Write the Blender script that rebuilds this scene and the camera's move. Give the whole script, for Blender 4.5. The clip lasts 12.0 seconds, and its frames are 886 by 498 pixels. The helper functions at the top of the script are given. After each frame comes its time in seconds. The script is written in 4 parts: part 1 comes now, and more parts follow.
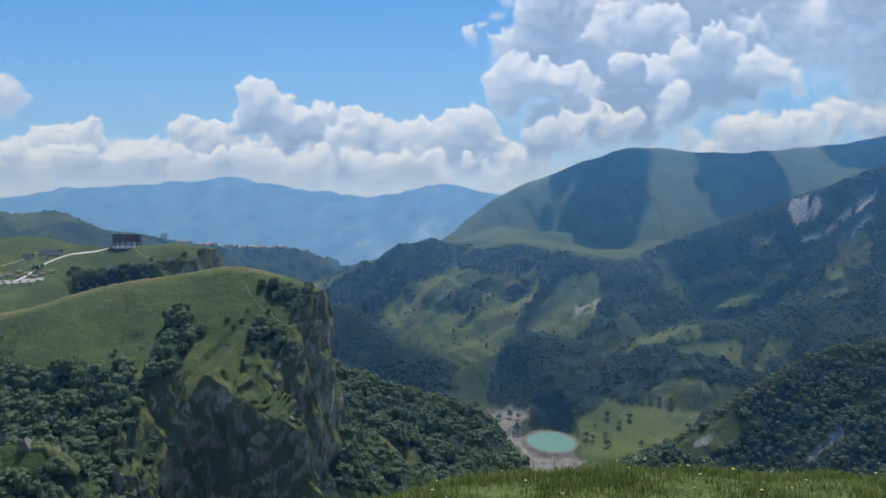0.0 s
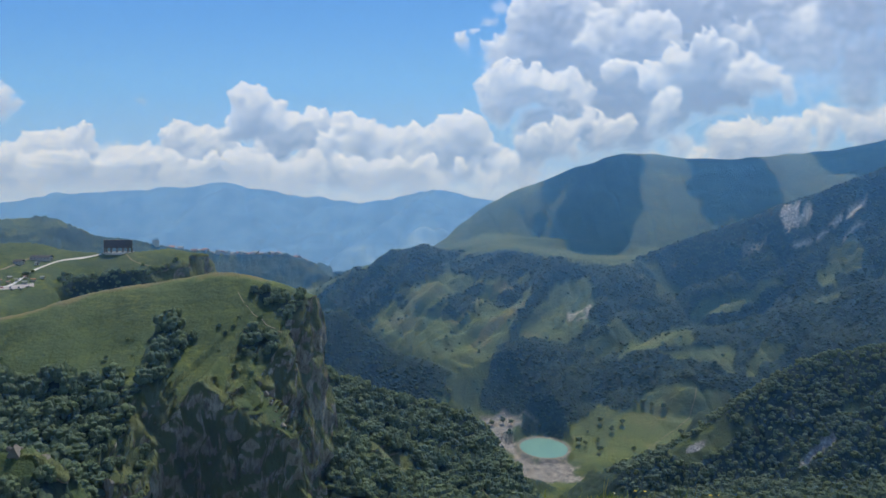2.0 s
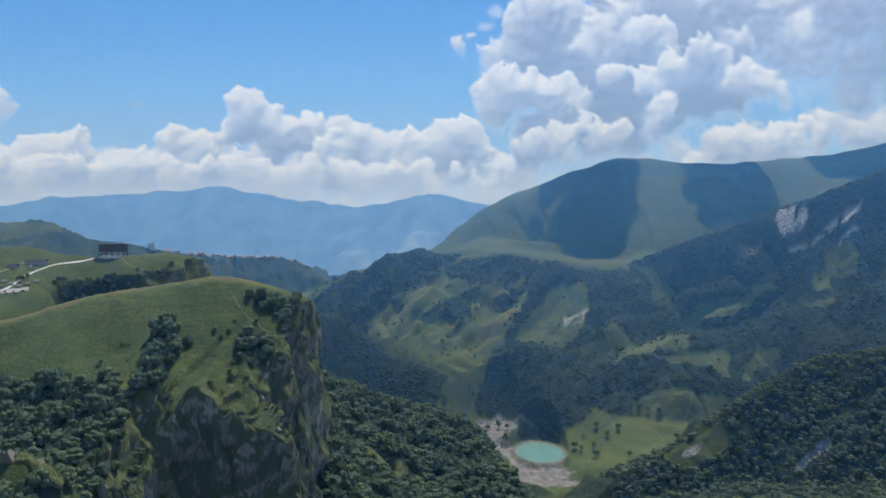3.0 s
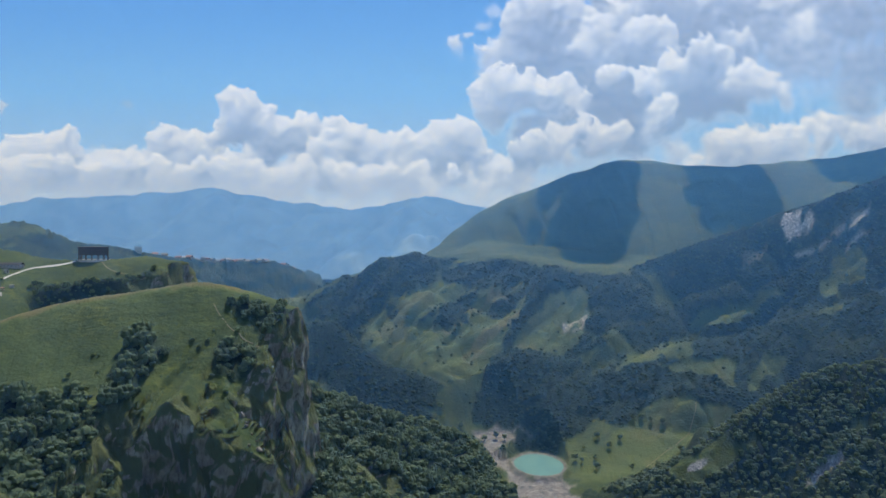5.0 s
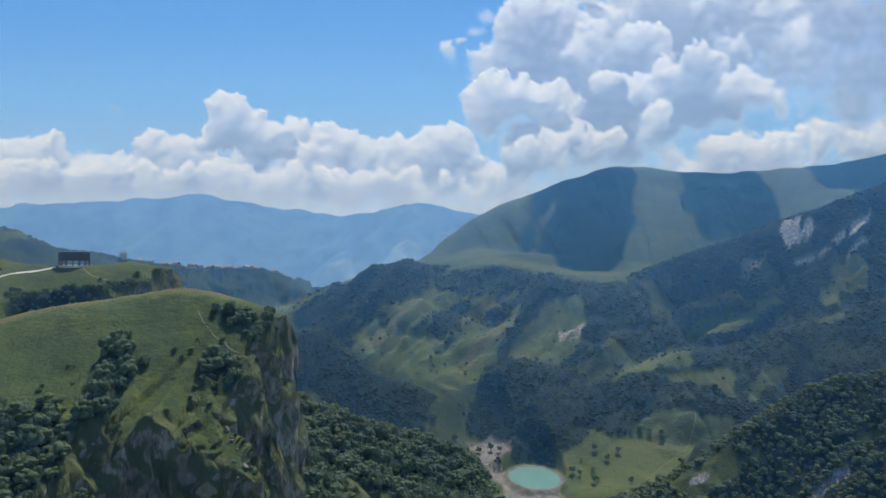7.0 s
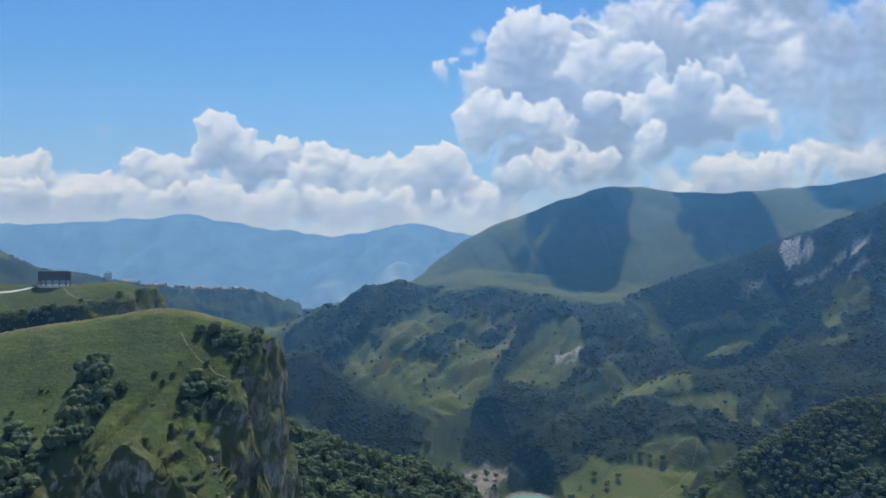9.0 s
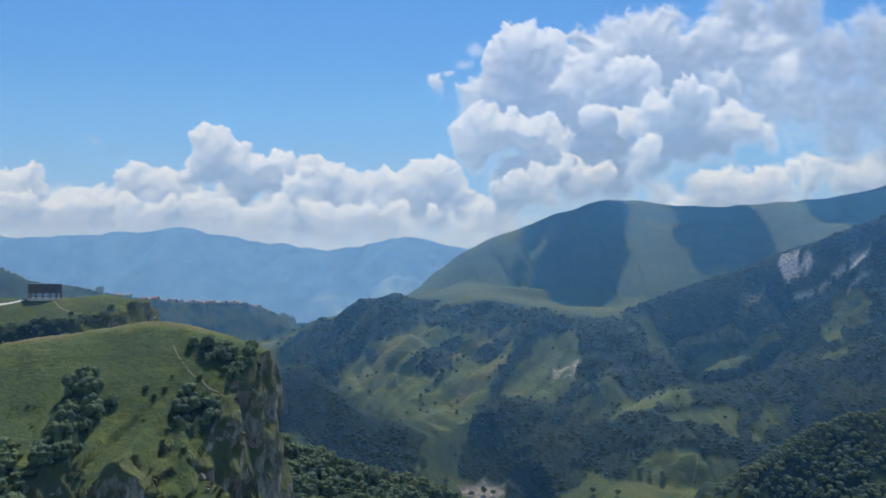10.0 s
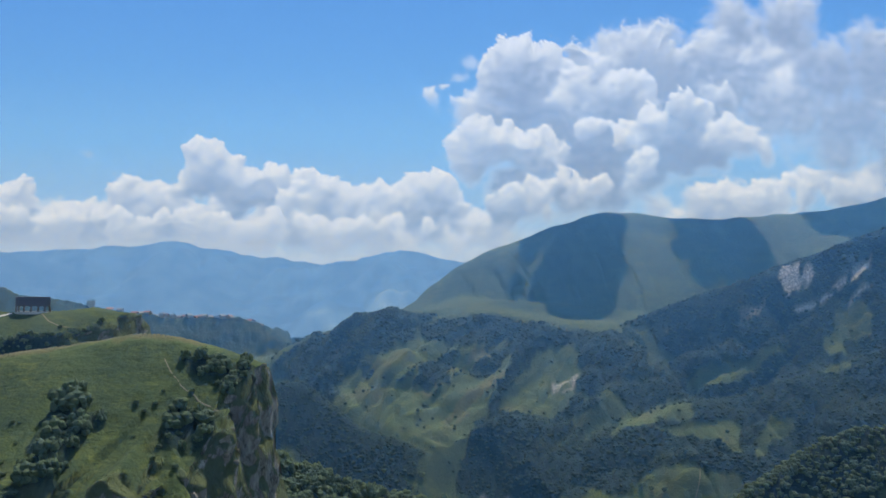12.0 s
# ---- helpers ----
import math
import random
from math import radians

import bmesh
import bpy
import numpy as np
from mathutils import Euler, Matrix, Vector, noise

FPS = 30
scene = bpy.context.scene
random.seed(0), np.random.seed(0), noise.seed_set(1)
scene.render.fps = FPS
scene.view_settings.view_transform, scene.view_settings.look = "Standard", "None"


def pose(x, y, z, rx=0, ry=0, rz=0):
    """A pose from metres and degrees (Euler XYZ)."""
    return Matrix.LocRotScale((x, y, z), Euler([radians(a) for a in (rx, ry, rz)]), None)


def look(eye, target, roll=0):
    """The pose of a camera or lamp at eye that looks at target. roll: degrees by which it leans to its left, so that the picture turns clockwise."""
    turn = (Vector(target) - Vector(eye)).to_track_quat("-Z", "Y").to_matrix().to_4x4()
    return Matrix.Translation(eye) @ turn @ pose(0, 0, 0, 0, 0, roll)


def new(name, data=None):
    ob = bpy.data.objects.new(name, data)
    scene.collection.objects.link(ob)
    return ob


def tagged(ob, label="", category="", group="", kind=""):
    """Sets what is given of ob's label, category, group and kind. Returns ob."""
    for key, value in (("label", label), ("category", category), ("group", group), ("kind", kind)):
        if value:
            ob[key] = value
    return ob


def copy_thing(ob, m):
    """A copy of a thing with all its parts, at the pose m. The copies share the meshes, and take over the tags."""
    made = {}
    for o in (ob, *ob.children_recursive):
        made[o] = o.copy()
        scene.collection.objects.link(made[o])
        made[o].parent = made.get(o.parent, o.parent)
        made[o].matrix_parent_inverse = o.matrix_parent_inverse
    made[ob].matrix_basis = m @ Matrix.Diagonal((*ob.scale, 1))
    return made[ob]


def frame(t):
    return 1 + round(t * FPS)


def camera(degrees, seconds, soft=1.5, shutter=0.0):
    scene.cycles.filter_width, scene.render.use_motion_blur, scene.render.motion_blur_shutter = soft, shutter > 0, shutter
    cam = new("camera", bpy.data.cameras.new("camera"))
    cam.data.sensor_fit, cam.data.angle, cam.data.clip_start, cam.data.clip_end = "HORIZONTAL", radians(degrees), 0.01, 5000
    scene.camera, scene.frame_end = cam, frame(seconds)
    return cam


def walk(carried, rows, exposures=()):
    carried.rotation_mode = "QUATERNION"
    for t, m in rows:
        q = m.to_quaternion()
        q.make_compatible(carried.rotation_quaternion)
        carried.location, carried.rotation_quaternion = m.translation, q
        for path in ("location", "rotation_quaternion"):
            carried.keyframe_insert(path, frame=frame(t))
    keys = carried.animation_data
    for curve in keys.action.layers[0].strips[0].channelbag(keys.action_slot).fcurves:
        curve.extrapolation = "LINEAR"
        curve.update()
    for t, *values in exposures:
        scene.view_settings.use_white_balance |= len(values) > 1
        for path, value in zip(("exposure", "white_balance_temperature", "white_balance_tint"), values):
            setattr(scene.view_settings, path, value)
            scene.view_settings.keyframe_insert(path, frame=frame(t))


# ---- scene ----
cam = camera(55.0, 12.0)
walk(cam, [
    (0.0, pose(-0.03, -15.09, 310.02, 89.355, 0.280, -0.460)),
    (1.0, pose(0.01, -14.72, 310.04, 89.490, 0.276, -0.684)),
    (2.0, pose(0.10, -14.29, 310.06, 89.747, 0.278, -0.955)),
    (3.0, pose(0.17, -13.85, 310.07, 90.022, 0.236, -1.224)),
    (5.0, pose(2.29, 31.13, 311.75, 90.216, 0.051, -1.453)),
    (6.0, pose(-0.00, 47.60, 310.00, 90.500, -0.000, -1.800)),
    (7.0, pose(-2.06, 63.67, 308.97, 90.790, -0.055, -2.125)),
    (9.0, pose(-6.21, 96.50, 305.98, 92.310, -0.065, -2.771)),
    (9.5, pose(-7.66, 103.42, 305.28, 92.846, -0.070, -2.970)),
    (10.0, pose(-8.95, 109.73, 304.33, 93.295, -0.088, -3.155)),
    (10.5, pose(-9.73, 115.73, 303.51, 93.642, 0.015, -3.250)),
    (11.0, pose(-11.22, 121.65, 302.37, 93.940, 0.054, -3.392)),
    (11.5, pose(-12.03, 125.31, 301.92, 94.158, 0.054, -3.497)),
    (12.0, pose(-13.22, 129.24, 301.37, 94.321, 0.045, -3.587)),
], [(0.0, -0.04, 5900, 9), (12.0, -0.04, 5900, 9)])

# ---------------------------------------------------------------- light
SUN_AZ, SUN_EL = radians(19), radians(64)      # high, ahead and to the right
world = bpy.data.worlds.new("sky")
scene.world = world
world.use_nodes = True
wn, wl = world.node_tree.nodes, world.node_tree.links
sky = wn.new("ShaderNodeTexSky")
sky.sky_type = "NISHITA"
sky.sun_disc = False
sky.sun_elevation, sky.sun_rotation = SUN_EL, SUN_AZ
sky.altitude = 2000
sky.air_density, sky.dust_density, sky.ozone_density = 1.0, 0.1, 2.0
wn["Background"].inputs["Strength"].default_value = 0.15
wl.new(sky.outputs[0], wn["Background"].inputs["Color"])
sun_data = bpy.data.lights.new("sun", "SUN")
sun_data.energy, sun_data.angle, sun_data.color = 4.7, radians(0.5), (1.0, 0.95, 0.87)
sun = new("sun", sun_data)
sun_dir = Vector((math.sin(SUN_AZ) * math.cos(SUN_EL), math.cos(SUN_AZ) * math.cos(SUN_EL), math.sin(SUN_EL)))
sun.matrix_world = look(sun_dir * 4000, (0, 0, 0))


# ---------------------------------------------------------------- noise
def hash2(ix, iy, seed):
    h = (ix.astype(np.int64) * 374761393 + iy.astype(np.int64) * 668265263 + seed * 974634773) & 0xFFFFFFFF
    h = ((h ^ (h >> 13)) * 1274126177) & 0xFFFFFFFF
    return ((h ^ (h >> 16)) & 0xFFFF) / 65535.0


def vnoise(x, y, seed=0):
    ix, iy = np.floor(x), np.floor(y)
    fx, fy = x - ix, y - iy
    fx, fy = fx * fx * fx * (fx * (fx * 6 - 15) + 10), fy * fy * fy * (fy * (fy * 6 - 15) + 10)
    a, b = hash2(ix, iy, seed), hash2(ix + 1, iy, seed)
    c, d = hash2(ix, iy + 1, seed), hash2(ix + 1, iy + 1, seed)
    return (a + (b - a) * fx) * (1 - fy) + (c + (d - c) * fx) * fy


def fbm(x, y, size, octaves=4, seed=0):
    """Fractal noise about -1 to 1."""
    x, y = np.asarray(x, float) / size, np.asarray(y, float) / size
    out, amp, total = 0, 1.0, 0
    for o in range(octaves):
        out = out + amp * (vnoise(x, y, seed + o * 17) * 2 - 1)
        total += amp
        amp *= 0.5
        x, y = x * 1.93 + y * 0.35 + 3.7, y * 1.93 - x * 0.35 + 9.1
    return out / total * 1.5


def ridged(x, y, size, octaves=4, seed=0):
    """Sharp-crested noise, 0 to 1."""
    x, y = np.asarray(x, float) / size, np.asarray(y, float) / size
    out, amp, total = 0, 1.0, 0
    for o in range(octaves):
        out = out + amp * (1 - np.abs(vnoise(x, y, seed + o * 31) * 2 - 1))
        total += amp
        amp *= 0.5
        x, y = x * 1.97 + y * 0.3 + 1.7, y * 1.97 - x * 0.3 + 4.1
    return out / total


def crowns(x, y, size, seed=0):
    """Domes of packed tree crowns, 0 between them to 1 on top, and a number for each crown."""
    x, y = np.asarray(x, float) / size, np.asarray(y, float) / size
    ix, iy = np.floor(x), np.floor(y)
    best, ident = np.full(x.shape, 9.0), np.zeros(x.shape)
    for dx in (-1, 0, 1):
        for dy in (-1, 0, 1):
            cx, cy = ix + dx, iy + dy
            px, py = cx + 0.15 + 0.7 * hash2(cx, cy, seed), cy + 0.15 + 0.7 * hash2(cx, cy, seed + 5)
            rad = 0.55 + 0.35 * hash2(cx, cy, seed + 9)
            d = ((x - px) ** 2 + (y - py) ** 2) / rad ** 2
            near = d < best
            best, ident = np.where(near, d, best), np.where(near, hash2(cx, cy, seed + 11), ident)
    return np.sqrt(np.clip(1 - best, 0, 1)), ident


def smooth(a, b, v):
    t = np.clip((v - a) / (b - a), 0, 1)
    return t * t * (3 - 2 * t)


# ---------------------------------------------------------------- the lie of the land
def crest_drop(x, y, crest):
    """Distance to a crest line, the crest's height there, and which side (-1 before it, 1 behind)."""
    best, zz, side = np.full(x.shape, 1e9), np.zeros(x.shape), np.zeros(x.shape)
    for (ax, ay, az), (bx, by, bz) in zip(crest[:-1], crest[1:]):
        dx, dy = bx - ax, by - ay
        t = np.clip(((x - ax) * dx + (y - ay) * dy) / (dx * dx + dy * dy), 0, 1)
        qx, qy = x - ax - t * dx, y - ay - t * dy
        d = np.hypot(qx, qy)
        near = d < best
        best = np.where(near, d, best)
        zz = np.where(near, az + t * (bz - az), zz)
        side = np.where(near, np.sign(dx * (y - ay) - dy * (x - ax)), side)
    return best, zz, side


def ridge(x, y, crest, front, back, top=10.0, gully=0.0, size=60.0, seed=0, soft=0.0):
    h = 0
    shifts = (-soft, 0, soft) if soft else (0,)
    for s in shifts:
        d, z, side = crest_drop(x + s, y, crest)
        slope = np.where(side < 0, front, back)
        h = h + (z - slope * (np.sqrt(d * d + top * top) - top)) / len(shifts)
    if gully:
        h = h - gully * np.clip(d / 60, 0, 1) * (ridged(x, y, size, 3, seed) - 0.35)
    return h


RIDGES = {
    "big_hill": ([(24, 1780, 313), (117, 1850, 389), (166, 1880, 423), (235, 1900, 451), (312, 1910, 475), (382, 1920, 506), (451, 1920, 523), (520, 1920, 518), (624, 1900, 501), (707, 1900, 503), (845, 1900, 517), (955, 1900, 524), (1078, 1900, 558), (1319, 1880, 611), (1900, 1800, 640)], 0.84, 0.6, 45, 30, 190),
    "bench": ([(-30, 1610, 250), (22, 1640, 304), (105, 1660, 315), (189, 1680, 327), (275, 1690, 322), (369, 1680, 313), (448, 1620, 299)], 1.0, 0.12, 20, 6, 60),
    "white_rock": ([(386, 1560, 285), (431, 1560, 299), (517, 1550, 332), (587, 1530, 356), (666, 1510, 387), (744, 1490, 416), (828, 1470, 451), (942, 1430, 501), (1300, 1300, 560)], 1.1, 0.7, 10, 52, 80),
    "mid_hill": ([(-205, 1500, 229), (-171, 1520, 251), (-129, 1530, 267), (-76, 1540, 291), (-22, 1550, 312), (21, 1560, 300), (100, 1575, 298), (167, 1575, 299), (240, 1550, 281), (302, 1530, 270), (381, 1540, 273)], 0.8, 0.4, 12, 22, 60),
    "mid_spur": ([(228, 1540, 286), (187, 1480, 230), (138, 1410, 175), (84, 1340, 126)], 1.0, 1.0, 8, 10, 50),
    "mid_spur_east": ([(381, 1540, 280), (332, 1470, 209), (273, 1390, 147), (213, 1320, 110)], 1.0, 1.0, 8, 10, 50),
    "wooded": ([(-330, 1330, 190), (-205, 1340, 188), (-170, 1350, 205), (-142, 1350, 205), (-107, 1330, 171), (-55, 1310, 143), (9, 1300, 128), (63, 1290, 97)], 1.1, 0.5, 8, 14, 45),
    "wooded_east": ([(67, 1318, 93), (96, 1345, 133), (139, 1368, 153), (197, 1378, 147), (242, 1366, 127), (287, 1350, 100)], 1.15, 0.6, 8, 14, 45),
    "terrace": ([(242, 1330, 108), (313, 1350, 142), (406, 1370, 168), (504, 1370, 177), (597, 1360, 207), (745, 1330, 256), (1000, 1250, 330)], 0.75, 0.15, 10, 26, 55),
    "near_right": ([(245, 1010, 36), (289, 1040, 49), (355, 1060, 72), (408, 1080, 109), (474, 1090, 148), (529, 1090, 165), (600, 1080, 175), (704, 1060, 207), (1000, 1000, 290)], 1.05, 0.5, 8, 30, 55),
    "left_spur": ([(-126, 840, 187), (-104, 850, 178), (-77, 860, 166), (-48, 870, 152), (6, 890, 133), (43, 900, 118), (69, 910, 94), (92, 920, 63), (110, 930, 20)], 0.5, 0.6, 6, 14, 40),
    "meadow": ([(271, 1290, 69), (335, 1290, 69), (421, 1300, 75), (491, 1290, 68)], 0.42, 0.2, 14, 0, 50),
    "canyon": ([(-900, 1480, 320), (-603, 1500, 331), (-553, 1560, 321), (-475, 1620, 304), (-383, 1660, 294), (-283, 1680, 292), (-238, 1690, 275), (-200, 1690, 245)], 1.5, 0.03, 6, 25, 60),
    "left_ridge": ([(-1500, 1400, 400), (-898, 1450, 377), (-780, 1450, 368), (-731, 1470, 361), (-666, 1480, 363), (-630, 1490, 349), (-588, 1500, 328), (-507, 1520, 307)], 0.45, 0.4, 14, 14, 70),
}
FAR_RIDGES = {
    "far_left": ([(-2300, 2250, 340), (-1489, 2300, 391), (-1281, 2350, 417), (-1061, 2400, 457), (-811, 2400, 474), (-585, 2400, 488), (-371, 2380, 453), (-164, 2300, 427)], 0.55, 0.5, 30, 95, 260),
    "far_mid": ([(-287, 2250, 415), (-192, 2250, 422), (-95, 2220, 436), (8, 2200, 457), (77, 2200, 446), (154, 2180, 426), (275, 2150, 405)], 0.55, 0.5, 8, 105, 170),
    "far_spur": ([(8, 2200, 457), (-117, 2050, 357), (-196, 1980, 300), (-224, 1920, 239)], 0.5, 0.5, 15, 60, 90),
}
SOFT = {"big_hill": 55.0, "white_rock": 18.0, "mid_hill": 14.0}
NAMES = list(RIDGES)
VALLEY = [(150, 700, -20), (150, 900, -10), (165, 1120, 12), (165, 1262, 22), (100, 1285, 50), (-20, 1275, 68), (-150, 1300, 80), (-230, 1500, 120), (-215, 1750, 200), (-230, 1950, 235)]
DOME = [(-700, 640, 200), (-520, 670, 225), (-357, 692, 250), (-280, 712, 272), (-198, 722, 287), (-144, 717, 286), (-104, 702, 270), (-90, 690, 261)]
SPINES = [[(-150, 680, 250), (-158, 630, 226), (-163, 588, 211)], [(-140, 640, 230), (-122, 600, 203), (-104, 586, 186), (-94, 572, 160)], [(-275, 470, 190), (-228, 478, 195), (-212, 484, 180)]]
PLATEAU = [(-1300, 1000, 330), (-649, 1030, 312), (-563, 1060, 316), (-499, 1060, 318), (-459, 1050, 307), (-401, 1032, 302), (-366, 1030, 305), (-321, 1040, 308), (-297, 1030, 303), (-270, 1040, 300)]
RIM = [(-800, 380), (-168, 380), (-182, 470), (-190, 545), (-182, 574), (-167, 588), (-142, 584), (-120, 586), (-97, 578), (-92, 592), (-110, 612), (-124, 624), (-117, 634), (-103, 642), (-100, 656), (-107, 668), (-97, 684), (-91, 700), (-96, 760), (-150, 800), (-290, 830), (-370, 900), (-408, 935), (-398, 948), (-345, 966), (-300, 982), (-277, 1004), (-272, 1060), (-285, 1150), (-420, 1250), (-1300, 1250), (-1500, 380)]


def inside(x, y, poly):
    """Signed distance to a closed outline, positive inside."""
    d, odd = np.full(x.shape, 1e9), np.zeros(x.shape, bool)
    for (ax, ay), (bx, by) in zip(poly, poly[1:] + poly[:1]):
        dx, dy = bx - ax, by - ay
        t = np.clip(((x - ax) * dx + (y - ay) * dy) / (dx * dx + dy * dy), 0, 1)
        d = np.minimum(d, np.hypot(x - ax - t * dx, y - ay - t * dy))
        if dy:
            odd ^= ((ay > y) != (by > y)) & (x < dx * (y - ay) / dy + ax)
    return np.where(odd, d, -d)


def land(x, y):
    """The height of the land, and which of its forms lies on top: -1 valley, 0.. ridges, 50 left heights, 60 the near knoll."""
    x, y = np.asarray(x, float), np.asarray(y, float)
    d, z, _ = crest_drop(x, y, VALLEY)
    h = z + 0.1 * np.clip(d - 40, 0, 500) + 3 * fbm(x, y, 60, 3, 3)
    which = np.full(x.shape, -1)
    wob = 9 * fbm(x, y, 90, 3, 33)
    for i, name in enumerate(NAMES):
        crest, front, back, top, gully, size = RIDGES[name]
        r = ridge(x + wob, y, crest, front, back, top, gully, size, 40 + i, SOFT.get(name, 0.0))
        which = np.where(r > h, i, which)
        k = 6.0
        hi = np.maximum(r, h)
        h = hi + np.where(np.abs(r - h) < k, (k - np.abs(r - h)) ** 2 / (4 * k), 0)
    # the grassy bench, a ramp behind the middle hill
    on = (x > -60) & (x < 620) & (y > 1480) & (y < 1800)
    xb, yb = x[on], y[on]
    lip = np.interp(xb, (20, 100, 170, 240, 300, 380, 460), (298, 301, 303, 287, 278, 277, 287))
    edge = np.interp(xb, (20, 170, 240, 300, 460), (1566, 1578, 1556, 1538, 1545))
    ramp = lip + 0.15 * np.clip(yb - edge, 0, 200) - 1.2 * np.clip(edge - yb, 0, 200) - 0.35 * np.clip(110 - xb, 0, 300) - 0.5 * np.clip(xb - 450, 0, 300) + 1.5 * fbm(xb, yb, 70, 3, 58)
    which[on] = np.where(ramp > h[on], NAMES.index("bench"), which[on])
    gap = np.abs(ramp - h[on])
    h[on] = np.maximum(h[on], ramp) + np.where(gap < 8, (8 - gap) ** 2 / 32, 0)
    # rills running slantwise down the middle hill
    rill = (y > 1330) & (y < 1600) & (x > -260) & (x < 420)
    xr, yr = x[rill], y[rill]
    along, across = 0.735 * xr + 0.678 * yr, -0.678 * xr + 0.735 * yr
    h[rill] += 7 * fbm(along / 6, across, 20, 3, 54) * smooth(1330, 1370, yr) * smooth(1590, 1550, yr) * smooth(420, 380, xr) * smooth(-260, -220, xr)
    # the level ground of the pond and the gravel works
    q = np.hypot((x - 163) / 34, (y - 1198) / 60)
    g = np.hypot((x - 110) / 62, (y - 1185) / 100)
    c = np.clip(g - 1.0, 0, None)
    h = np.minimum(h, 20 + 0.2 * np.clip(y - 1160, 0, 200) + 60 * c + 90 * c * c)
    c = np.clip(q - 1.1, 0, None)
    h = np.minimum(h, 21 + 45 * c + 90 * c * c)
    h = np.where(q < 1.3, h + (21.0 - h) * smooth(1.3, 1.08, q), h) - 2.2 * smooth(1.05, 0.9, q)
    # the heights on the left, cut off by cliffs
    dome = 2.2 * fbm(x, y, 45, 3, 8)
    for s in (-24, -8, 8, 24):
        d, z, side = crest_drop(x + s, y, DOME)
        u = np.sqrt(d * d + 144) - 12
        dome = dome + 0.25 * (z - np.where(side < 0, 0.8 * u / (1 + u / 600), 0.45 * u))
    d, z, side = crest_drop(x, y, PLATEAU)
    u = np.sqrt(d * d + 300) - 17.3
    plateau = z - np.where(side < 0, (0.32 + 0.3 * smooth(-435, -385, x)) * u, 0.25 * u) + 1.5 * fbm(x, y, 60, 3, 9)
    plateau = np.where(y < 700, plateau - (700 - y) * 0.5, plateau)
    top = np.maximum(dome, plateau)
    top = top + np.where(np.abs(dome - plateau) < 12, (12 - np.abs(dome - plateau)) ** 2 / 48, 0)
    for s in SPINES:
        top = np.maximum(top, ridge(x, y, s, 1.1, 1.1, 3, 5, 14, 77))
    top = top - 0.5 * np.clip(x + 137, 0, 55) * smooth(648, 604, y) * (x < -60)
    top = top - 26 * np.exp(-((x + 193) / 13) ** 2) * smooth(604, 572, y) * smooth(470, 520, y)
    wx, wy = 5 * fbm(x, y, 26, 3, 21), 5 * fbm(x, y, 26, 3, 22)
    sd = inside(x + wx, y + wy, RIM)
    low = np.minimum(h, top - 2)
    front = smooth(700, 640, y)
    sd = sd + front * 7 * (ridged(x, y, 15, 3, 23) - 0.55)
    cut = np.where(y > 860, smooth(-26, 8, sd), np.where(front > 0, smooth(-9 - 8 * front, 7, sd), smooth(-9, 7, sd)))
    on_top = (cut > 0.12) & (top > h)
    h = np.where(top > h, low + (top - low) * cut, h)
    which = np.where(on_top, 50, which)
    # the knoll under the camera
    d, z, side = crest_drop(x, y, KNOLL)
    kn = np.where(side < 0, z + np.clip(d, 0, 8) * 0.04, z - 0.9 * (np.sqrt(d * d + 1.5) - 1.22))
    kn = kn + 0.05 * fbm(x, y, 1.6, 2, 30) * np.clip(12 - np.hypot(x, y + 15), 0, 1)
    kn = np.where(y < -20, kn + 3 * fbm(x, y, 90, 3, 5) * np.clip((-20 - y) / 80, 0, 1), kn)
    which = np.where(kn > h, 60, which)
    return np.maximum(h, kn), which


KNOLL = [(-900, -80, 290), (-40, -11, 300), (-3, -7.6, 306.6), (-1, -7, 307.27), (0.1, -7, 307.56), (1.7, -7, 307.69), (2.7, -7, 307.72), (4.2, -7, 307.66), (7, -7, 307.6), (13, -8, 306.9), (60, -14, 301), (900, -80, 290)]


def material(name, rough=0.9):
    m = bpy.data.materials.new(name)
    m.use_nodes = True
    m.node_tree.nodes["Principled BSDF"].inputs["Roughness"].default_value = rough
    m.node_tree.nodes["Principled BSDF"].inputs["Specular IOR Level"].default_value = 0.25
    return m


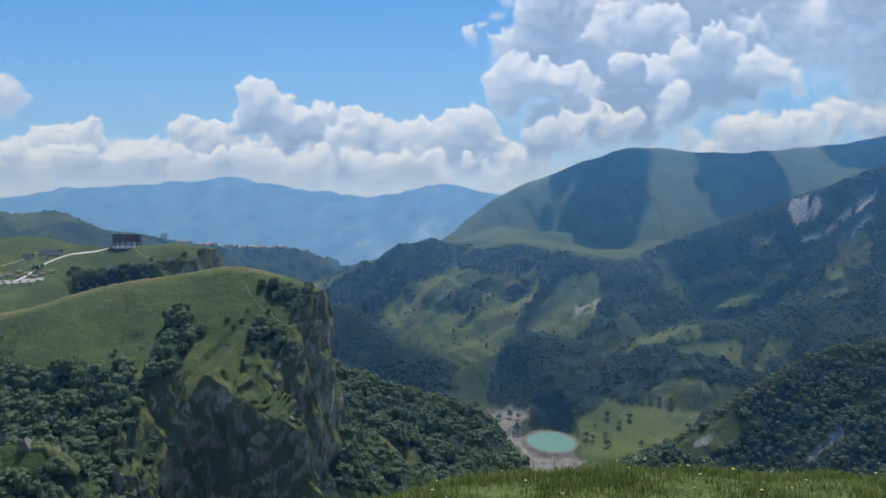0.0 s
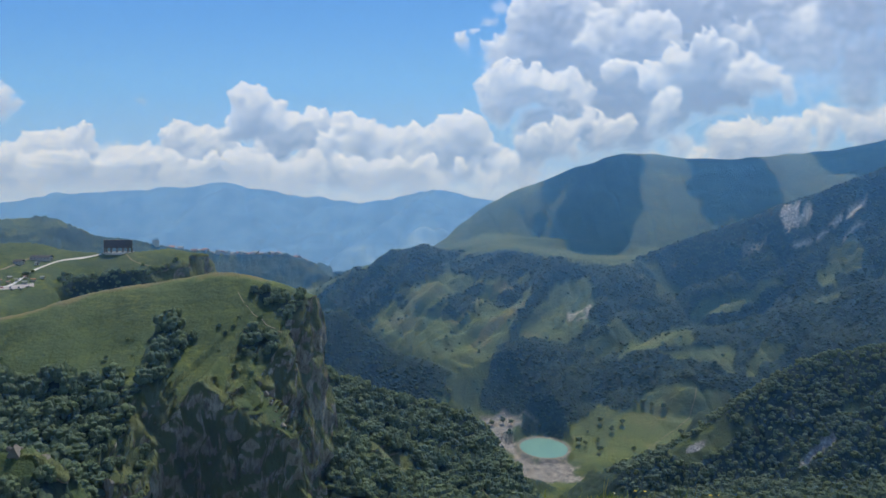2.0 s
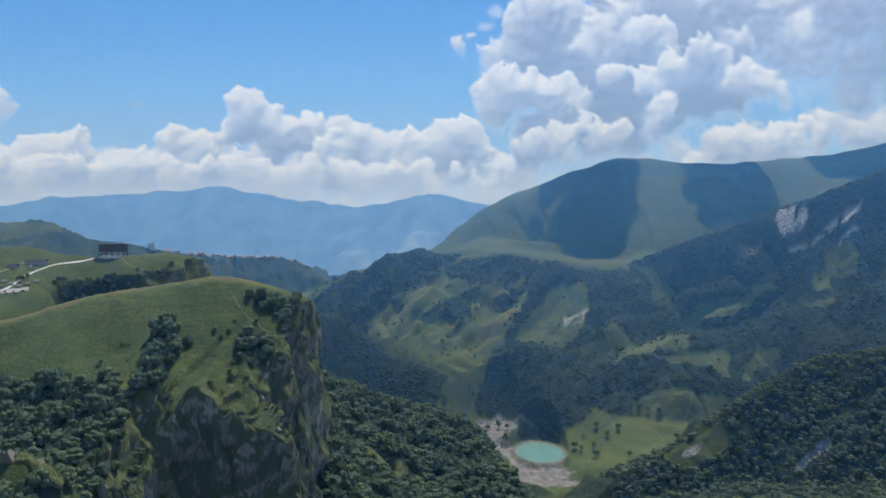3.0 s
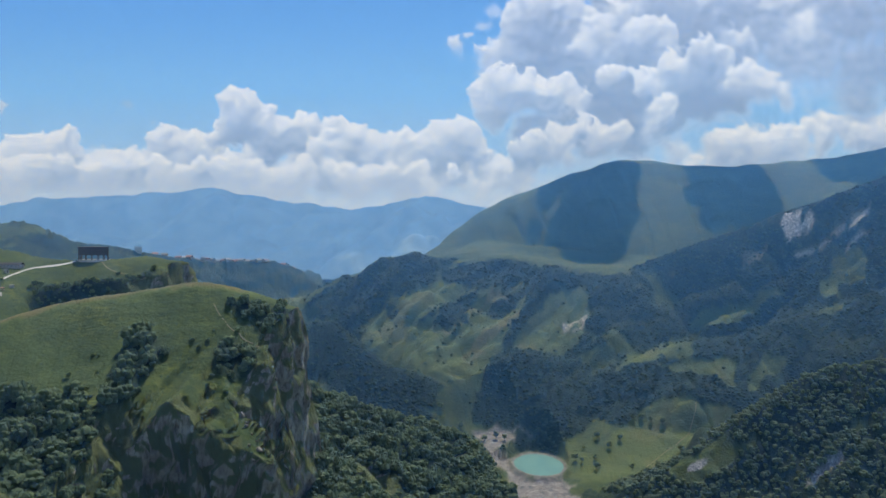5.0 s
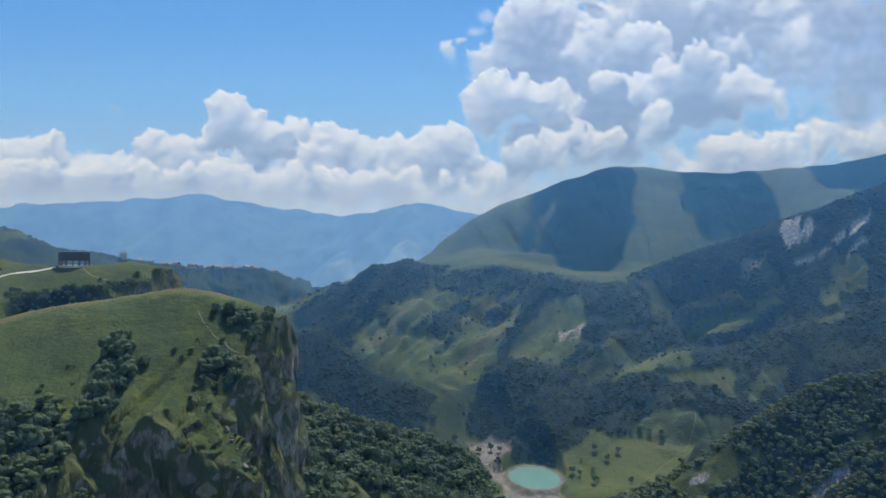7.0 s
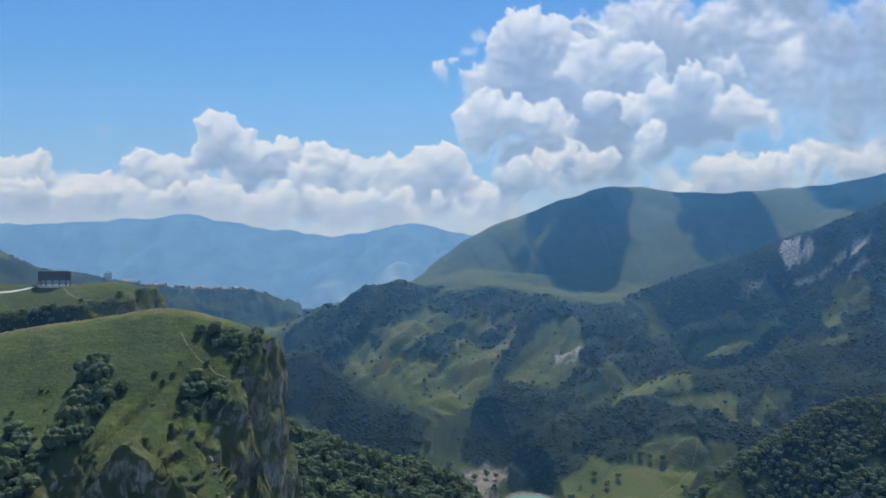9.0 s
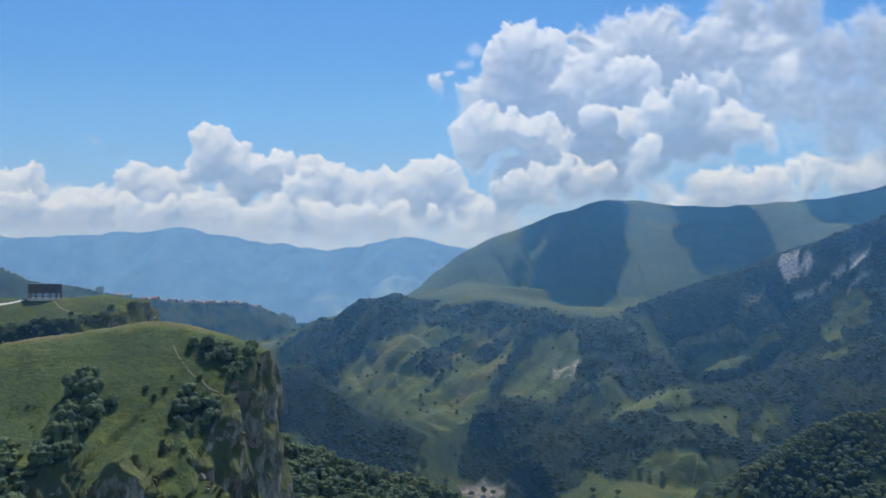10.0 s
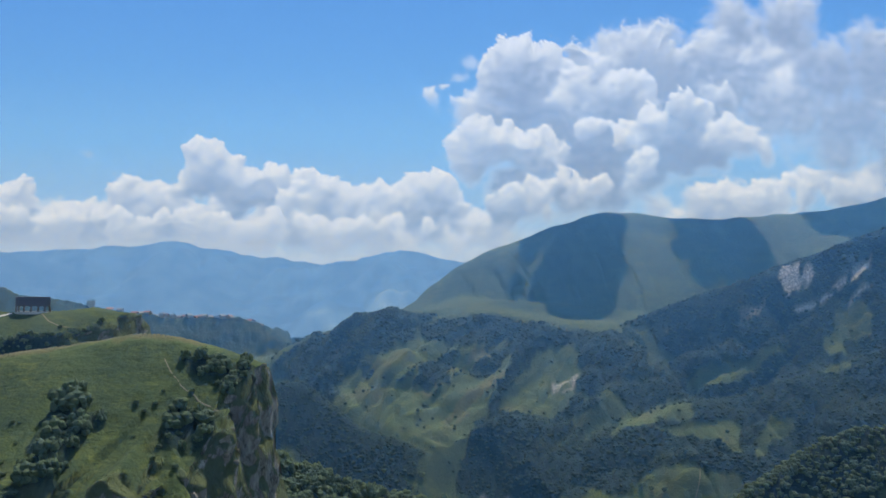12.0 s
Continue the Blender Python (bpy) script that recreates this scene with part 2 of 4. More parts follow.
class Nodes:
    """Short ways to add shader nodes."""

    def __init__(self, m):
        self.tree = m.node_tree
        self.bsdf = m.node_tree.nodes.get("Principled BSDF")
        self.out = m.node_tree.nodes.get("Material Output")

    def add(self, kind, **inputs):
        n = self.tree.nodes.new(kind)
        for k, v in inputs.items():
            self.put(n, k.replace("_", " "), v)
        return n

    def put(self, n, key, v):
        s = n.inputs[int(key)] if key.isdigit() else n.inputs[key]
        if isinstance(v, bpy.types.NodeSocket):
            self.tree.links.new(v, s)
        else:
            s.default_value = v

    def math(self, op, a, b=0.0, clamp=False):
        n = self.tree.nodes.new("ShaderNodeMath")
        n.operation, n.use_clamp = op, clamp
        self.put(n, "0", a)
        self.put(n, "1", b)
        return n.outputs[0]

    def mix(self, f, a, b):
        n = self.tree.nodes.new("ShaderNodeMix")
        n.data_type = "RGBA"
        for s, v in ((n.inputs[0], f), (n.inputs[6], a), (n.inputs[7], b)):
            if isinstance(v, bpy.types.NodeSocket):
                self.tree.links.new(v, s)
            else:
                s.default_value = v if isinstance(v, float) else (*v, 1)
        return n.outputs[2]

    def ramp(self, f, *stops):
        n = self.tree.nodes.new("ShaderNodeValToRGB")
        while len(n.color_ramp.elements) < len(stops):
            n.color_ramp.elements.new(0.5)
        for e, (p, c) in zip(n.color_ramp.elements, stops):
            e.position, e.color = p, (*c, 1)
        self.put(n, "0", f)
        return n.outputs[0]

    def noise(self, scale, detail=4.0, rough=0.55, vec=None):
        n = self.tree.nodes.new("ShaderNodeTexNoise")
        n.inputs["Scale"].default_value, n.inputs["Detail"].default_value, n.inputs["Roughness"].default_value = scale, detail, rough
        self.put(n, "Vector", vec or self.place())
        return n.outputs[0]

    def place(self):
        return self.add("ShaderNodeNewGeometry").outputs["Position"]

    def attr(self, name):
        n = self.tree.nodes.new("ShaderNodeAttribute")
        n.attribute_name = name
        return n.outputs["Fac"]

    def glow_through(self, colour, share):
        """Thin leaves let some light through from behind."""
        t = self.add("ShaderNodeBsdfTranslucent", Color=colour)
        x = self.add("ShaderNodeMixShader", Fac=share)
        self.tree.links.new(self.bsdf.outputs[0], x.inputs[1])
        self.tree.links.new(t.outputs[0], x.inputs[2])
        self.tree.links.new(x.outputs[0], self.out.inputs["Surface"])

    def bump(self, height, strength, dist):
        n = self.add("ShaderNodeBump", Strength=strength, Distance=dist, Height=height)
        self.tree.links.new(n.outputs[0], self.bsdf.inputs["Normal"])


def land_material():
    m = material("land", 0.95)
    n = Nodes(m)
    big, mid, tuft, fine = n.noise(0.012, 5), n.noise(0.055, 5, 0.6), n.noise(0.30, 4, 0.65), n.noise(1.6, 3, 0.65)
    grass = n.ramp(big, (0.35, (0.056, 0.080, 0.013)), (0.62, (0.128, 0.140, 0.024)))
    grass = n.mix(n.ramp(mid, (0.38, (0, 0, 0)), (0.58, (0.75, 0.75, 0.75))), grass, (0.046, 0.067, 0.016))
    grass = n.mix(n.ramp(tuft, (0.46, (0, 0, 0)), (0.64, (0.6, 0.6, 0.6))), grass, (0.032, 0.054, 0.014))
    lump = n.noise(0.13, 4, 0.7)
    grass = n.mix(n.ramp(lump, (0.48, (0, 0, 0)), (0.58, (0.65, 0.65, 0.65))), grass, (0.034, 0.056, 0.014))
    flat = n.add("ShaderNodeMapping", Vector=n.place(), Scale=(0.045, 0.045, 0.75))
    steps_ = n.noise(1.0, 4, 0.6, flat.outputs[0])
    grass = n.mix(n.ramp(steps_, (0.47, (0, 0, 0)), (0.57, (0.55, 0.55, 0.55))), grass, (0.036, 0.054, 0.014))
    grass = n.mix(n.ramp(fine, (0.45, (0, 0, 0)), (0.75, (0.5, 0.5, 0.5))), grass, (0.11, 0.135, 0.042))
    dry = n.mix(mid, (0.19, 0.125, 0.055), (0.14, 0.12, 0.04))
    wood = n.ramp(n.attr("crown"), (0.0, (0.016, 0.030, 0.010)), (0.5, (0.024, 0.042, 0.013)), (1.0, (0.040, 0.062, 0.018)))
    wood = n.mix(n.ramp(tuft, (0.4, (0, 0, 0)), (0.7, (0.8, 0.8, 0.8))), wood, (0.012, 0.022, 0.008))
    squash = n.add("ShaderNodeMapping", Vector=n.place(), Scale=(1.0, 1.0, 0.28))
    crag, slab = n.noise(0.32, 6, 0.7, squash.outputs[0]), n.noise(0.07, 5, 0.65)
    rock = n.ramp(crag, (0.38, (0.17, 0.14, 0.105)), (0.49, (0.45, 0.38, 0.28)), (0.60, (0.64, 0.57, 0.45)))
    rock = n.mix(n.ramp(slab, (0.42, (0, 0, 0)), (0.62, (0.6, 0.6, 0.6))), rock, (0.30, 0.23, 0.165))
    up = n.add("ShaderNodeSeparateXYZ", Vector=n.add("ShaderNodeNewGeometry").outputs["Normal"]).outputs[2]
    ledge = n.ramp(n.math("ADD", n.math("MULTIPLY", up, 0.75), n.math("MULTIPLY", slab, 0.75)), (0.37, (0, 0, 0)), (0.50, (1, 1, 1)))
    rock = n.mix(ledge, rock, n.mix(tuft, (0.090, 0.110, 0.035), (0.160, 0.165, 0.055)))
    pale = n.ramp(crag, (0.34, (0.13, 0.125, 0.12)), (0.5, (0.34, 0.32, 0.31)), (0.66, (0.66, 0.63, 0.61)))
    gravel = n.ramp(n.noise(0.12, 6, 0.75), (0.35, (0.10, 0.095, 0.09)), (0.52, (0.20, 0.188, 0.178)), (0.7, (0.33, 0.315, 0.30)))
    lush = n.mix(mid, (0.125, 0.155, 0.042), (0.100, 0.130, 0.034))
    c = n.mix(n.ramp(n.attr("dry"), (0.05, (0, 0, 0)), (0.35, (0.6, 0.6, 0.6))), grass, lush)
    c = n.mix(n.ramp(n.attr("dry"), (0.36, (0, 0, 0)), (0.9, (0.9, 0.9, 0.9))), c, dry)
    c = n.mix(n.attr("forest"), c, wood)
    c = n.mix(n.attr("rock"), c, rock)
    c = n.mix(n.attr("pale"), c, pale)
    c = n.mix(n.attr("gravel"), c, gravel)
    n.put(n.bsdf, "Base Color", c)
    h = n.math("ADD", n.math("ADD", n.math("MULTIPLY", tuft, 1.2), n.math("MULTIPLY", mid, 3.0)), n.math("MULTIPLY", crag, n.math("MULTIPLY_ADD", n.attr("rock"), 4.0)))
    n.bump(h, 0.75, 1.5)
    return m


LAND = land_material()


def mesh_grid(name, co, rows, cols):
    """A sheet of rows x cols points."""
    me = bpy.data.meshes.new(name)
    i = np.arange(rows * cols).reshape(rows, cols)
    q = np.stack([i[:-1, :-1], i[:-1, 1:], i[1:, 1:], i[1:, :-1]], -1).reshape(-1, 4)
    me.vertices.add(len(co))
    me.vertices.foreach_set("co", np.ascontiguousarray(co, np.float32).ravel())
    me.loops.add(q.size)
    me.loops.foreach_set("vertex_index", q.ravel().astype(np.int32))
    me.polygons.add(len(q))
    me.polygons.foreach_set("loop_start", np.arange(0, q.size, 4, dtype=np.int32))
    me.polygons.foreach_set("use_smooth", np.ones(len(q), bool))
    me.update(calc_edges=True)
    return me


def give(me, name, values):
    a = me.attributes.new(name, "FLOAT", "POINT")
    a.data.foreach_set("value", np.ascontiguousarray(values, np.float32).ravel())


# rows of points run outwards from the viewpoint, closer together where the land is steep
HUB = (0.0, -15.0)
fine_az = np.arange(-33, 35, 0.075)
az = np.radians(np.concatenate([np.arange(-180, -33, 3.0), fine_az, np.arange(35.5, 180.1, 3.0)]))
ROWS_OUT = 600
coarse = np.geomspace(4.0, 3600, 1200)
col = az[::3]
gx, gy = HUB[0] + coarse[:, None] * np.sin(col), HUB[1] + coarse[:, None] * np.cos(col)
gh, _ = land(gx, gy)
angle = np.arctan2(gh - 310, coarse[:, None])
rise = np.diff(angle, axis=0)
need = np.clip(rise, 0, None) + 0.26 * np.abs(rise) + np.where((coarse[1:] > 560) & (coarse[1:] < 1120), 0.13, 0.02)[:, None] * np.diff(np.log(coarse))[:, None]
far_cut = np.where(coarse[1:, None] > 2450, 0.15, 1.0)
need = need * far_cut
kernel = np.ones(9) / 9
need = np.apply_along_axis(lambda v: np.convolve(np.pad(v, 4, mode="wrap"), kernel, "valid"), 1, need)
total = np.vstack([np.zeros((1, len(col))), np.cumsum(need, 0)])
total /= total[-1]
steps = np.linspace(0, 1, ROWS_OUT)
rad_c = np.stack([np.interp(steps, total[:, j], coarse) for j in range(len(col))], 1)
rad = np.stack([np.interp(az, col, rad_c[i]) for i in range(ROWS_OUT)], 0)
rad[0] = 0.02
X, Y = HUB[0] + rad * np.sin(az), HUB[1] + rad * np.cos(az)
H, WHICH = land(X, Y)


def blob(x, y, cx, cy, rx, ry, turn=0.0, rough=0.35, size=30.0, seed=0):
    """1 inside an uneven oval patch of ground, 0 outside."""
    c, s = math.cos(radians(turn)), math.sin(radians(turn))
    dx, dy = x - cx, y - cy
    d = np.hypot((dx * c + dy * s) / rx, (-dx * s + dy * c) / ry)
    return smooth(1.08, 0.92, d + rough * fbm(x, y, size, 4, seed))


def area(x, y, outline, soft):
    """1 inside an outline on the plan, 0 outside, with a soft edge."""
    p = np.array(outline, float)
    out = np.zeros(x.shape)
    m = (x > p[:, 0].min() - soft) & (x < p[:, 0].max() + soft) & (y > p[:, 1].min() - soft) & (y < p[:, 1].max() + soft)
    if m.any():
        out[m] = smooth(-soft, soft, inside(x[m], y[m], outline))
    return out


def cover(x, y, h, which, slope):
    """What grows or lies on the land: forest, rock, pale rock, dry grass, gravel."""
    n1, n2, n3 = fbm(x, y, 120, 4, 51), fbm(x, y, 40, 4, 52), fbm(x, y, 12, 3, 53)
    along, across = (0.735 * x + 0.678 * y), (-0.678 * x + 0.735 * y)
    streak = fbm(along / 7, across, 13, 4, 54)
    score = np.zeros(x.shape)
    lean = {"wooded": 1.6, "wooded_east": 1.5, "terrace": 1.0, "near_right": 1.1, "left_spur": 1.6, "white_rock": 0.95, "mid_spur_east": 1.2, "mid_hill": 0.1, "mid_spur": 0.3,
            "canyon": 0.6, "left_ridge": 0.1, "big_hill": -1.4, "bench": -1.6, "meadow": -3.0}
    for i, name in enumerate(NAMES):
        score = np.where(which == i, lean[name], score)
    score = np.where(which == -1, 0.4, score)
    score = score + 0.55 * n1 + 0.55 * n2 + 0.3 * n3
    for cx, cy, rx, ry, turn, w in PATCHES:
        score = score + w * blob(x, y, cx, cy, rx, ry, turn, 0.5, 45, 90)
    wx, wy = x + 5 * fbm(x, y, 22, 3, 110) + 3 * n3, y + 5 * fbm(x, y, 22, 3, 111)
    open_grass = np.zeros(x.shape)
    for outline in CLEARINGS.values():
        open_grass = np.maximum(open_grass, area(wx, wy, outline, 4.0))
    score = score - 2.6 * open_grass
    for name, outline in WOODS.items():
        score = score + (2.6 if name != "hill_top" else 2.4 + 1.4 * streak) * area(wx, wy, outline, 4.0)
    score = score + 2.6 * blob(x, y, 85, 1450, 110, 60, 42, 0.3, 40, 91) * (streak - 0.05) * (which < 50)
    low = smooth(232, 192, h + 12 * n2 + 6 * n3) * smooth(-165, -195, x + 6 * n3) * (y < 700)
    left = -1.0 + 2.4 * low + 0.35 * n2 + 0.35 * n3
    for cx, cy, rx, ry, turn, w in THICKETS:
        left = left + w * blob(x, y, cx, cy, rx, ry, turn, 0.6, 14, 92)
    score = np.where(which == 50, left, score)
    score = np.where(which == 60, -2, score)
    forest = smooth(0.0, 0.22, score)
    crag = smooth(1.25, 1.9, slope + 0.5 * n3 + 0.3 * n2)
    edge = np.abs(inside(x, y, RIM))
    rock = crag * (x < -50) * (y < 1150) * smooth(34, 22, edge) * np.where(y > 860, 0.8 * smooth(-345, -315, x), 1.0)
    tip = blob(x, y, -150, 588, 55, 16, 0, 0.5, 12, 99) + 0.7 * blob(x, y, -108, 650, 12, 16, 0, 0.5, 12, 100) + blob(x, y, -240, 478, 40, 10, 5, 0.5, 12, 101)
    rock = np.maximum(rock, (which == 50) * np.clip(tip, 0, 1) * smooth(0.55, 1.0, slope + 0.7 * n3))
    rock = np.maximum(rock, 0.5 * smooth(1.1, 1.6, slope + 0.4 * n2) * (x < -150) * (y > 1400) * (y < 1800))
    scarp = blob(x, y, -36, 778, 22, 9, 18, 0.5, 14, 102)
    rock = np.maximum(rock, scarp * (which < 50))
    rock = np.where(which == 60, 0, rock)
    bare = fbm(along / 2.5, across, 16, 4, 95)
    pale = np.zeros(x.shape)
    for cx, cy, rx, ry, turn in BARE:
        pale = np.maximum(pale, blob(x, y, cx, cy, rx, ry, turn, 0.7, 18, 93) * smooth(-0.7, -0.1, bare))
    for name, outline in SCARS.items():
        pale = np.maximum(pale, (0.45 if name == "brown_scar" else 0.8 if name == "mid_scar" else 1.0) * area(x + 2 * n3, y + 2 * n3, outline, 3.0) * (smooth(-0.4, 0.1, bare) if name == "white_crag" else smooth(-1.0, -0.5, bare)))
    dry = np.where(which == 50, 0.22 * smooth(0.1, 0.9, n1 + 0.5 * n2) + 0.62 * smooth(277, 288, h + 5 * n3) * (y < 800), 0.25 * smooth(0.0, 0.8, n1 + n3))
    crest = (which == 50) & (y < 800)
    if crest.any():
        d = crest_drop(x[crest], y[crest], DOME)[0]
        dry[crest] = np.maximum(dry[crest], 0.8 * smooth(16, 4, d + 3 * n3[crest]) * smooth(-118, -150, x[crest]))
    dry = np.maximum(dry, 0.75 * blob(x, y, 100, 1440, 90, 45, 42, 0.5, 30, 94) * smooth(-0.2, 0.3, bare))
    dry = np.where(which == 60, 0.2 + 0.25 * n2, dry)
    dry = np.where((which >= 0) & (which < 50), dry * 0.8, dry)
    dry = np.maximum(dry, (0.34 + 0.2 * n2) * open_grass)
    gravel = np.maximum(area(wx, wy, WORKS, 3.0), blob(x, y, 150, 1100, 45, 30, 0, 0.35, 22, 97))
    berm = np.hypot((x - 163) / 34, (y - 1198) / 60)
    gravel = np.maximum(gravel * smooth(1.0, 1.25, berm + 0.1 * n3), 0.85 * smooth(0.9, 0.98, berm) * smooth(1.14, 1.06, berm))
    forest = forest * (1 - rock) * (1 - pale) * (1 - gravel) * smooth(1.08, 1.22, berm)
    return forest, rock, pale, np.clip(dry, 0, 1), gravel


# outlines of closed woods
WOODS = {}
WOODS["hill_left"] = [(-194, 1488), (-173, 1502), (-146, 1515), (-93, 1521), (-44, 1546), (-7, 1548), (25, 1548), (27, 1527), (-3, 1502), (-18, 1473), (-52, 1483), (-61, 1468), (-84, 1455), (-107, 1439), (-137, 1463), (-182, 1478)]
WOODS["hill_copse"] = [(-71, 1463), (-55, 1463), (-35, 1446), (-38, 1433), (-59, 1443)]
WOODS["hill_top"] = [(41, 1523), (82, 1555), (145, 1565), (190, 1572), (229, 1537), (221, 1513), (192, 1497), (156, 1478), (124, 1449), (86, 1445), (57, 1423), (15, 1407), (-8, 1411), (29, 1427), (59, 1477), (79, 1495), (50, 1496)]
WOODS["hill_strip"] = [(251, 1533), (238, 1510), (208, 1479), (180, 1441), (153, 1413), (130, 1392), (136, 1410), (162, 1443), (185, 1468), (215, 1505)]
WOODS["spur_copse"] = [(251, 1531), (278, 1540), (322, 1538), (311, 1512), (281, 1505), (252, 1514)]
WOODS["lower_east"] = [(79, 1305), (94, 1330), (119, 1370), (147, 1393), (187, 1388), (222, 1385), (251, 1371), (271, 1330), (304, 1304), (328, 1289), (293, 1256), (258, 1235), (242, 1233), (219, 1252), (188, 1256), (173, 1269), (161, 1277), (142, 1289), (124, 1296), (91, 1294), (80, 1295)]
WOODS["pond_copse"] = [(138, 1283), (159, 1275), (160, 1270), (142, 1264)]
# outlines of open grass among the woods
CLEARINGS = {}
CLEARINGS["bowl"] = [(-80, 1441), (-59, 1455), (-12, 1463), (28, 1511), (74, 1504), (128, 1497), (188, 1493), (162, 1441), (130, 1390), (108, 1370), (89, 1329), (73, 1315), (57, 1312), (29, 1323), (-8, 1334), (-48, 1350), (-72, 1366), (-91, 1409)]
CLEARINGS["spur_meadow"] = [(243, 1508), (270, 1503), (296, 1491), (281, 1444), (257, 1404), (232, 1393), (198, 1389), (150, 1398), (181, 1437), (216, 1480)]
CLEARINGS["ledge_east"] = [(449, 1447), (503, 1435), (540, 1434), (594, 1428), (604, 1417), (553, 1419), (495, 1413), (463, 1429)]
CLEARINGS["ledge_high"] = [(648, 1411), (674, 1397), (668, 1366), (647, 1380)]
CLEARINGS["terrace_north"] = [(302, 1337), (336, 1373), (393, 1397), (424, 1399), (430, 1350), (417, 1337), (381, 1353), (356, 1339), (324, 1342)]
CLEARINGS["terrace_mid"] = [(365, 1340), (425, 1334), (469, 1330), (482, 1321), (469, 1297), (467, 1278), (456, 1282), (443, 1302), (393, 1322)]
CLEARINGS["terrace_east"] = [(528, 1312), (551, 1299), (550, 1290), (522, 1290), (498, 1267), (482, 1265), (490, 1289), (510, 1299)]
CLEARINGS["meadow"] = [(190, 1247), (246, 1221), (287, 1254), (340, 1276), (408, 1269), (459, 1247), (432, 1232), (402, 1196), (360, 1160), (300, 1120), (216, 1115), (200, 1157)]
CLEARINGS["slope_low"] = [(383, 1056), (413, 1058), (404, 1050), (376, 1046), (342, 1039), (317, 1042), (340, 1053), (368, 1052)]
CLEARINGS["slope_high"] = [(516, 1039), (550, 1030), (535, 1027), (515, 1031)]
CLEARINGS["valley_floor"] = [(-49, 1261), (-7, 1260), (19, 1257), (59, 1278), (72, 1308), (83, 1301), (71, 1288), (97, 1294), (115, 1294), (111, 1291), (66, 1269), (-25, 1262)]
# outlines of bare rock and earth
SCARS = {}
SCARS["white_crag"] = [(630, 1496), (659, 1501), (681, 1495), (686, 1475), (660, 1469), (638, 1474), (629, 1468)]
SCARS["white_slab"] = [(695, 1453), (718, 1451), (739, 1453), (763, 1454), (758, 1448), (726, 1437), (701, 1444)]
SCARS["white_foot"] = [(631, 1457), (653, 1454), (693, 1448), (688, 1444), (659, 1447), (636, 1449)]
SCARS["white_east"] = [(712, 1428), (737, 1430), (747, 1427), (724, 1424), (704, 1422)]
SCARS["brown_scar"] = [(557, 1493), (599, 1487), (598, 1479), (564, 1474), (556, 1485)]
SCARS["mid_scar"] = [(237, 1446), (281, 1455), (273, 1435), (252, 1422), (237, 1433)]
SCARS["low_scar"] = [(444, 998), (460, 1010), (477, 1012), (493, 1011), (486, 1004), (467, 1004), (456, 999)]
# the gravel works beside the pond
WORKS = [(79, 1280), (111, 1293), (165, 1279), (165, 1277), (130, 1285), (140, 1271), (128, 1261), (114, 1243), (105, 1226), (136, 1231), (153, 1160), (186, 1144), (187, 1097), (120, 1110), (114, 1167), (99, 1201), (95, 1243), (82, 1272)]
# woods (+) and clearings (-): middle, half sizes, turn, weight
PATCHES = [(430, 950, 200, 70, 5, 2.2), (470, 1432, 30, 12, 0, -1.2), (350, 1046, 62, 14, 12, -1.2), (60, 1285, 22, 40, -40, -2.5), (215, 1200, 40, 50, 0, -2.5), (150, 1140, 70, 90, 0, -2.0), (700, 1400, 22, 24, 0, -1.2), (345, 1455, 62, 60, 0, 1.9), (640, 1350, 24, 14, 0, -1.2)]
THICKETS = [(-200, 632, 14, 26, -10, 2.2), (-116, 688, 24, 8, -12, 2.0), (-104, 678, 13, 10, 0, 2.0), (-128, 646, 16, 14, 10, 2.4), (-352, 968, 74, 12, 12, 3.0), (-304, 984, 24, 9, 20, 2.4), (-240, 520, 40, 22, 0, 1.0), (-246, 474, 48, 15, 5, -3.5)]
BARE = [(330, 1042, 14, 3, 15), (810, 1400, 12, 26, 0), (640, 1500, 14, 8, 20)]


out_r = np.diff(H, axis=0, append=H[-1:]) / np.maximum(np.diff(rad, axis=0, append=rad[-1:] + 1), 0.05)
out_a = (np.gradient(H, axis=1) - out_r * np.gradient(rad, axis=1)) / np.maximum(rad * np.gradient(az), 0.05)
SLOPE = np.hypot(out_r, out_a)
FOREST, ROCK, PALE, DRY, GRAVEL = cover(X, Y, H, WHICH, SLOPE)
dome_a, id_a = crowns(X, Y, 9.0, 61)
dome_b, id_b = crowns(X + 31, Y + 17, 5.0, 62)
Z = H + FOREST * (2.5 * dome_a + 1.0 * dome_b) * np.where(Y > 1800, 0.6, 1.0)
Z = Z + np.where(WHICH == 60, 0, 0.18 * fbm(X, Y, 5, 3, 70))
Z = Z + ROCK * 3.5 * (ridged(X + 0.4 * H, Y, 14, 4, 71) - 0.5)
push = ROCK * (4.0 * fbm(X + 0.15 * H, Y + 0.35 * H, 13, 4, 72) + 7.0 * fbm(0.8 * X + 0.8 * Y, H, 15, 5, 73))
X2, Y2 = X + push * 0.8, Y - push * 0.6
land_me = mesh_grid("ground", np.stack([X2, Y2, Z], -1).reshape(-1, 3)[:, :], ROWS_OUT, len(az))
land_me.materials.append(LAND)
for key, v in (("forest", FOREST), ("rock", ROCK), ("pale", PALE), ("dry", DRY), ("gravel", GRAVEL), ("crown", 0.6 * id_a + 0.4 * id_b)):
    give(land_me, key, v)
ground = tagged(new("ground", land_me), "green mountain valley with grassy hills, forests and cliffs", "ground", kind="structure")

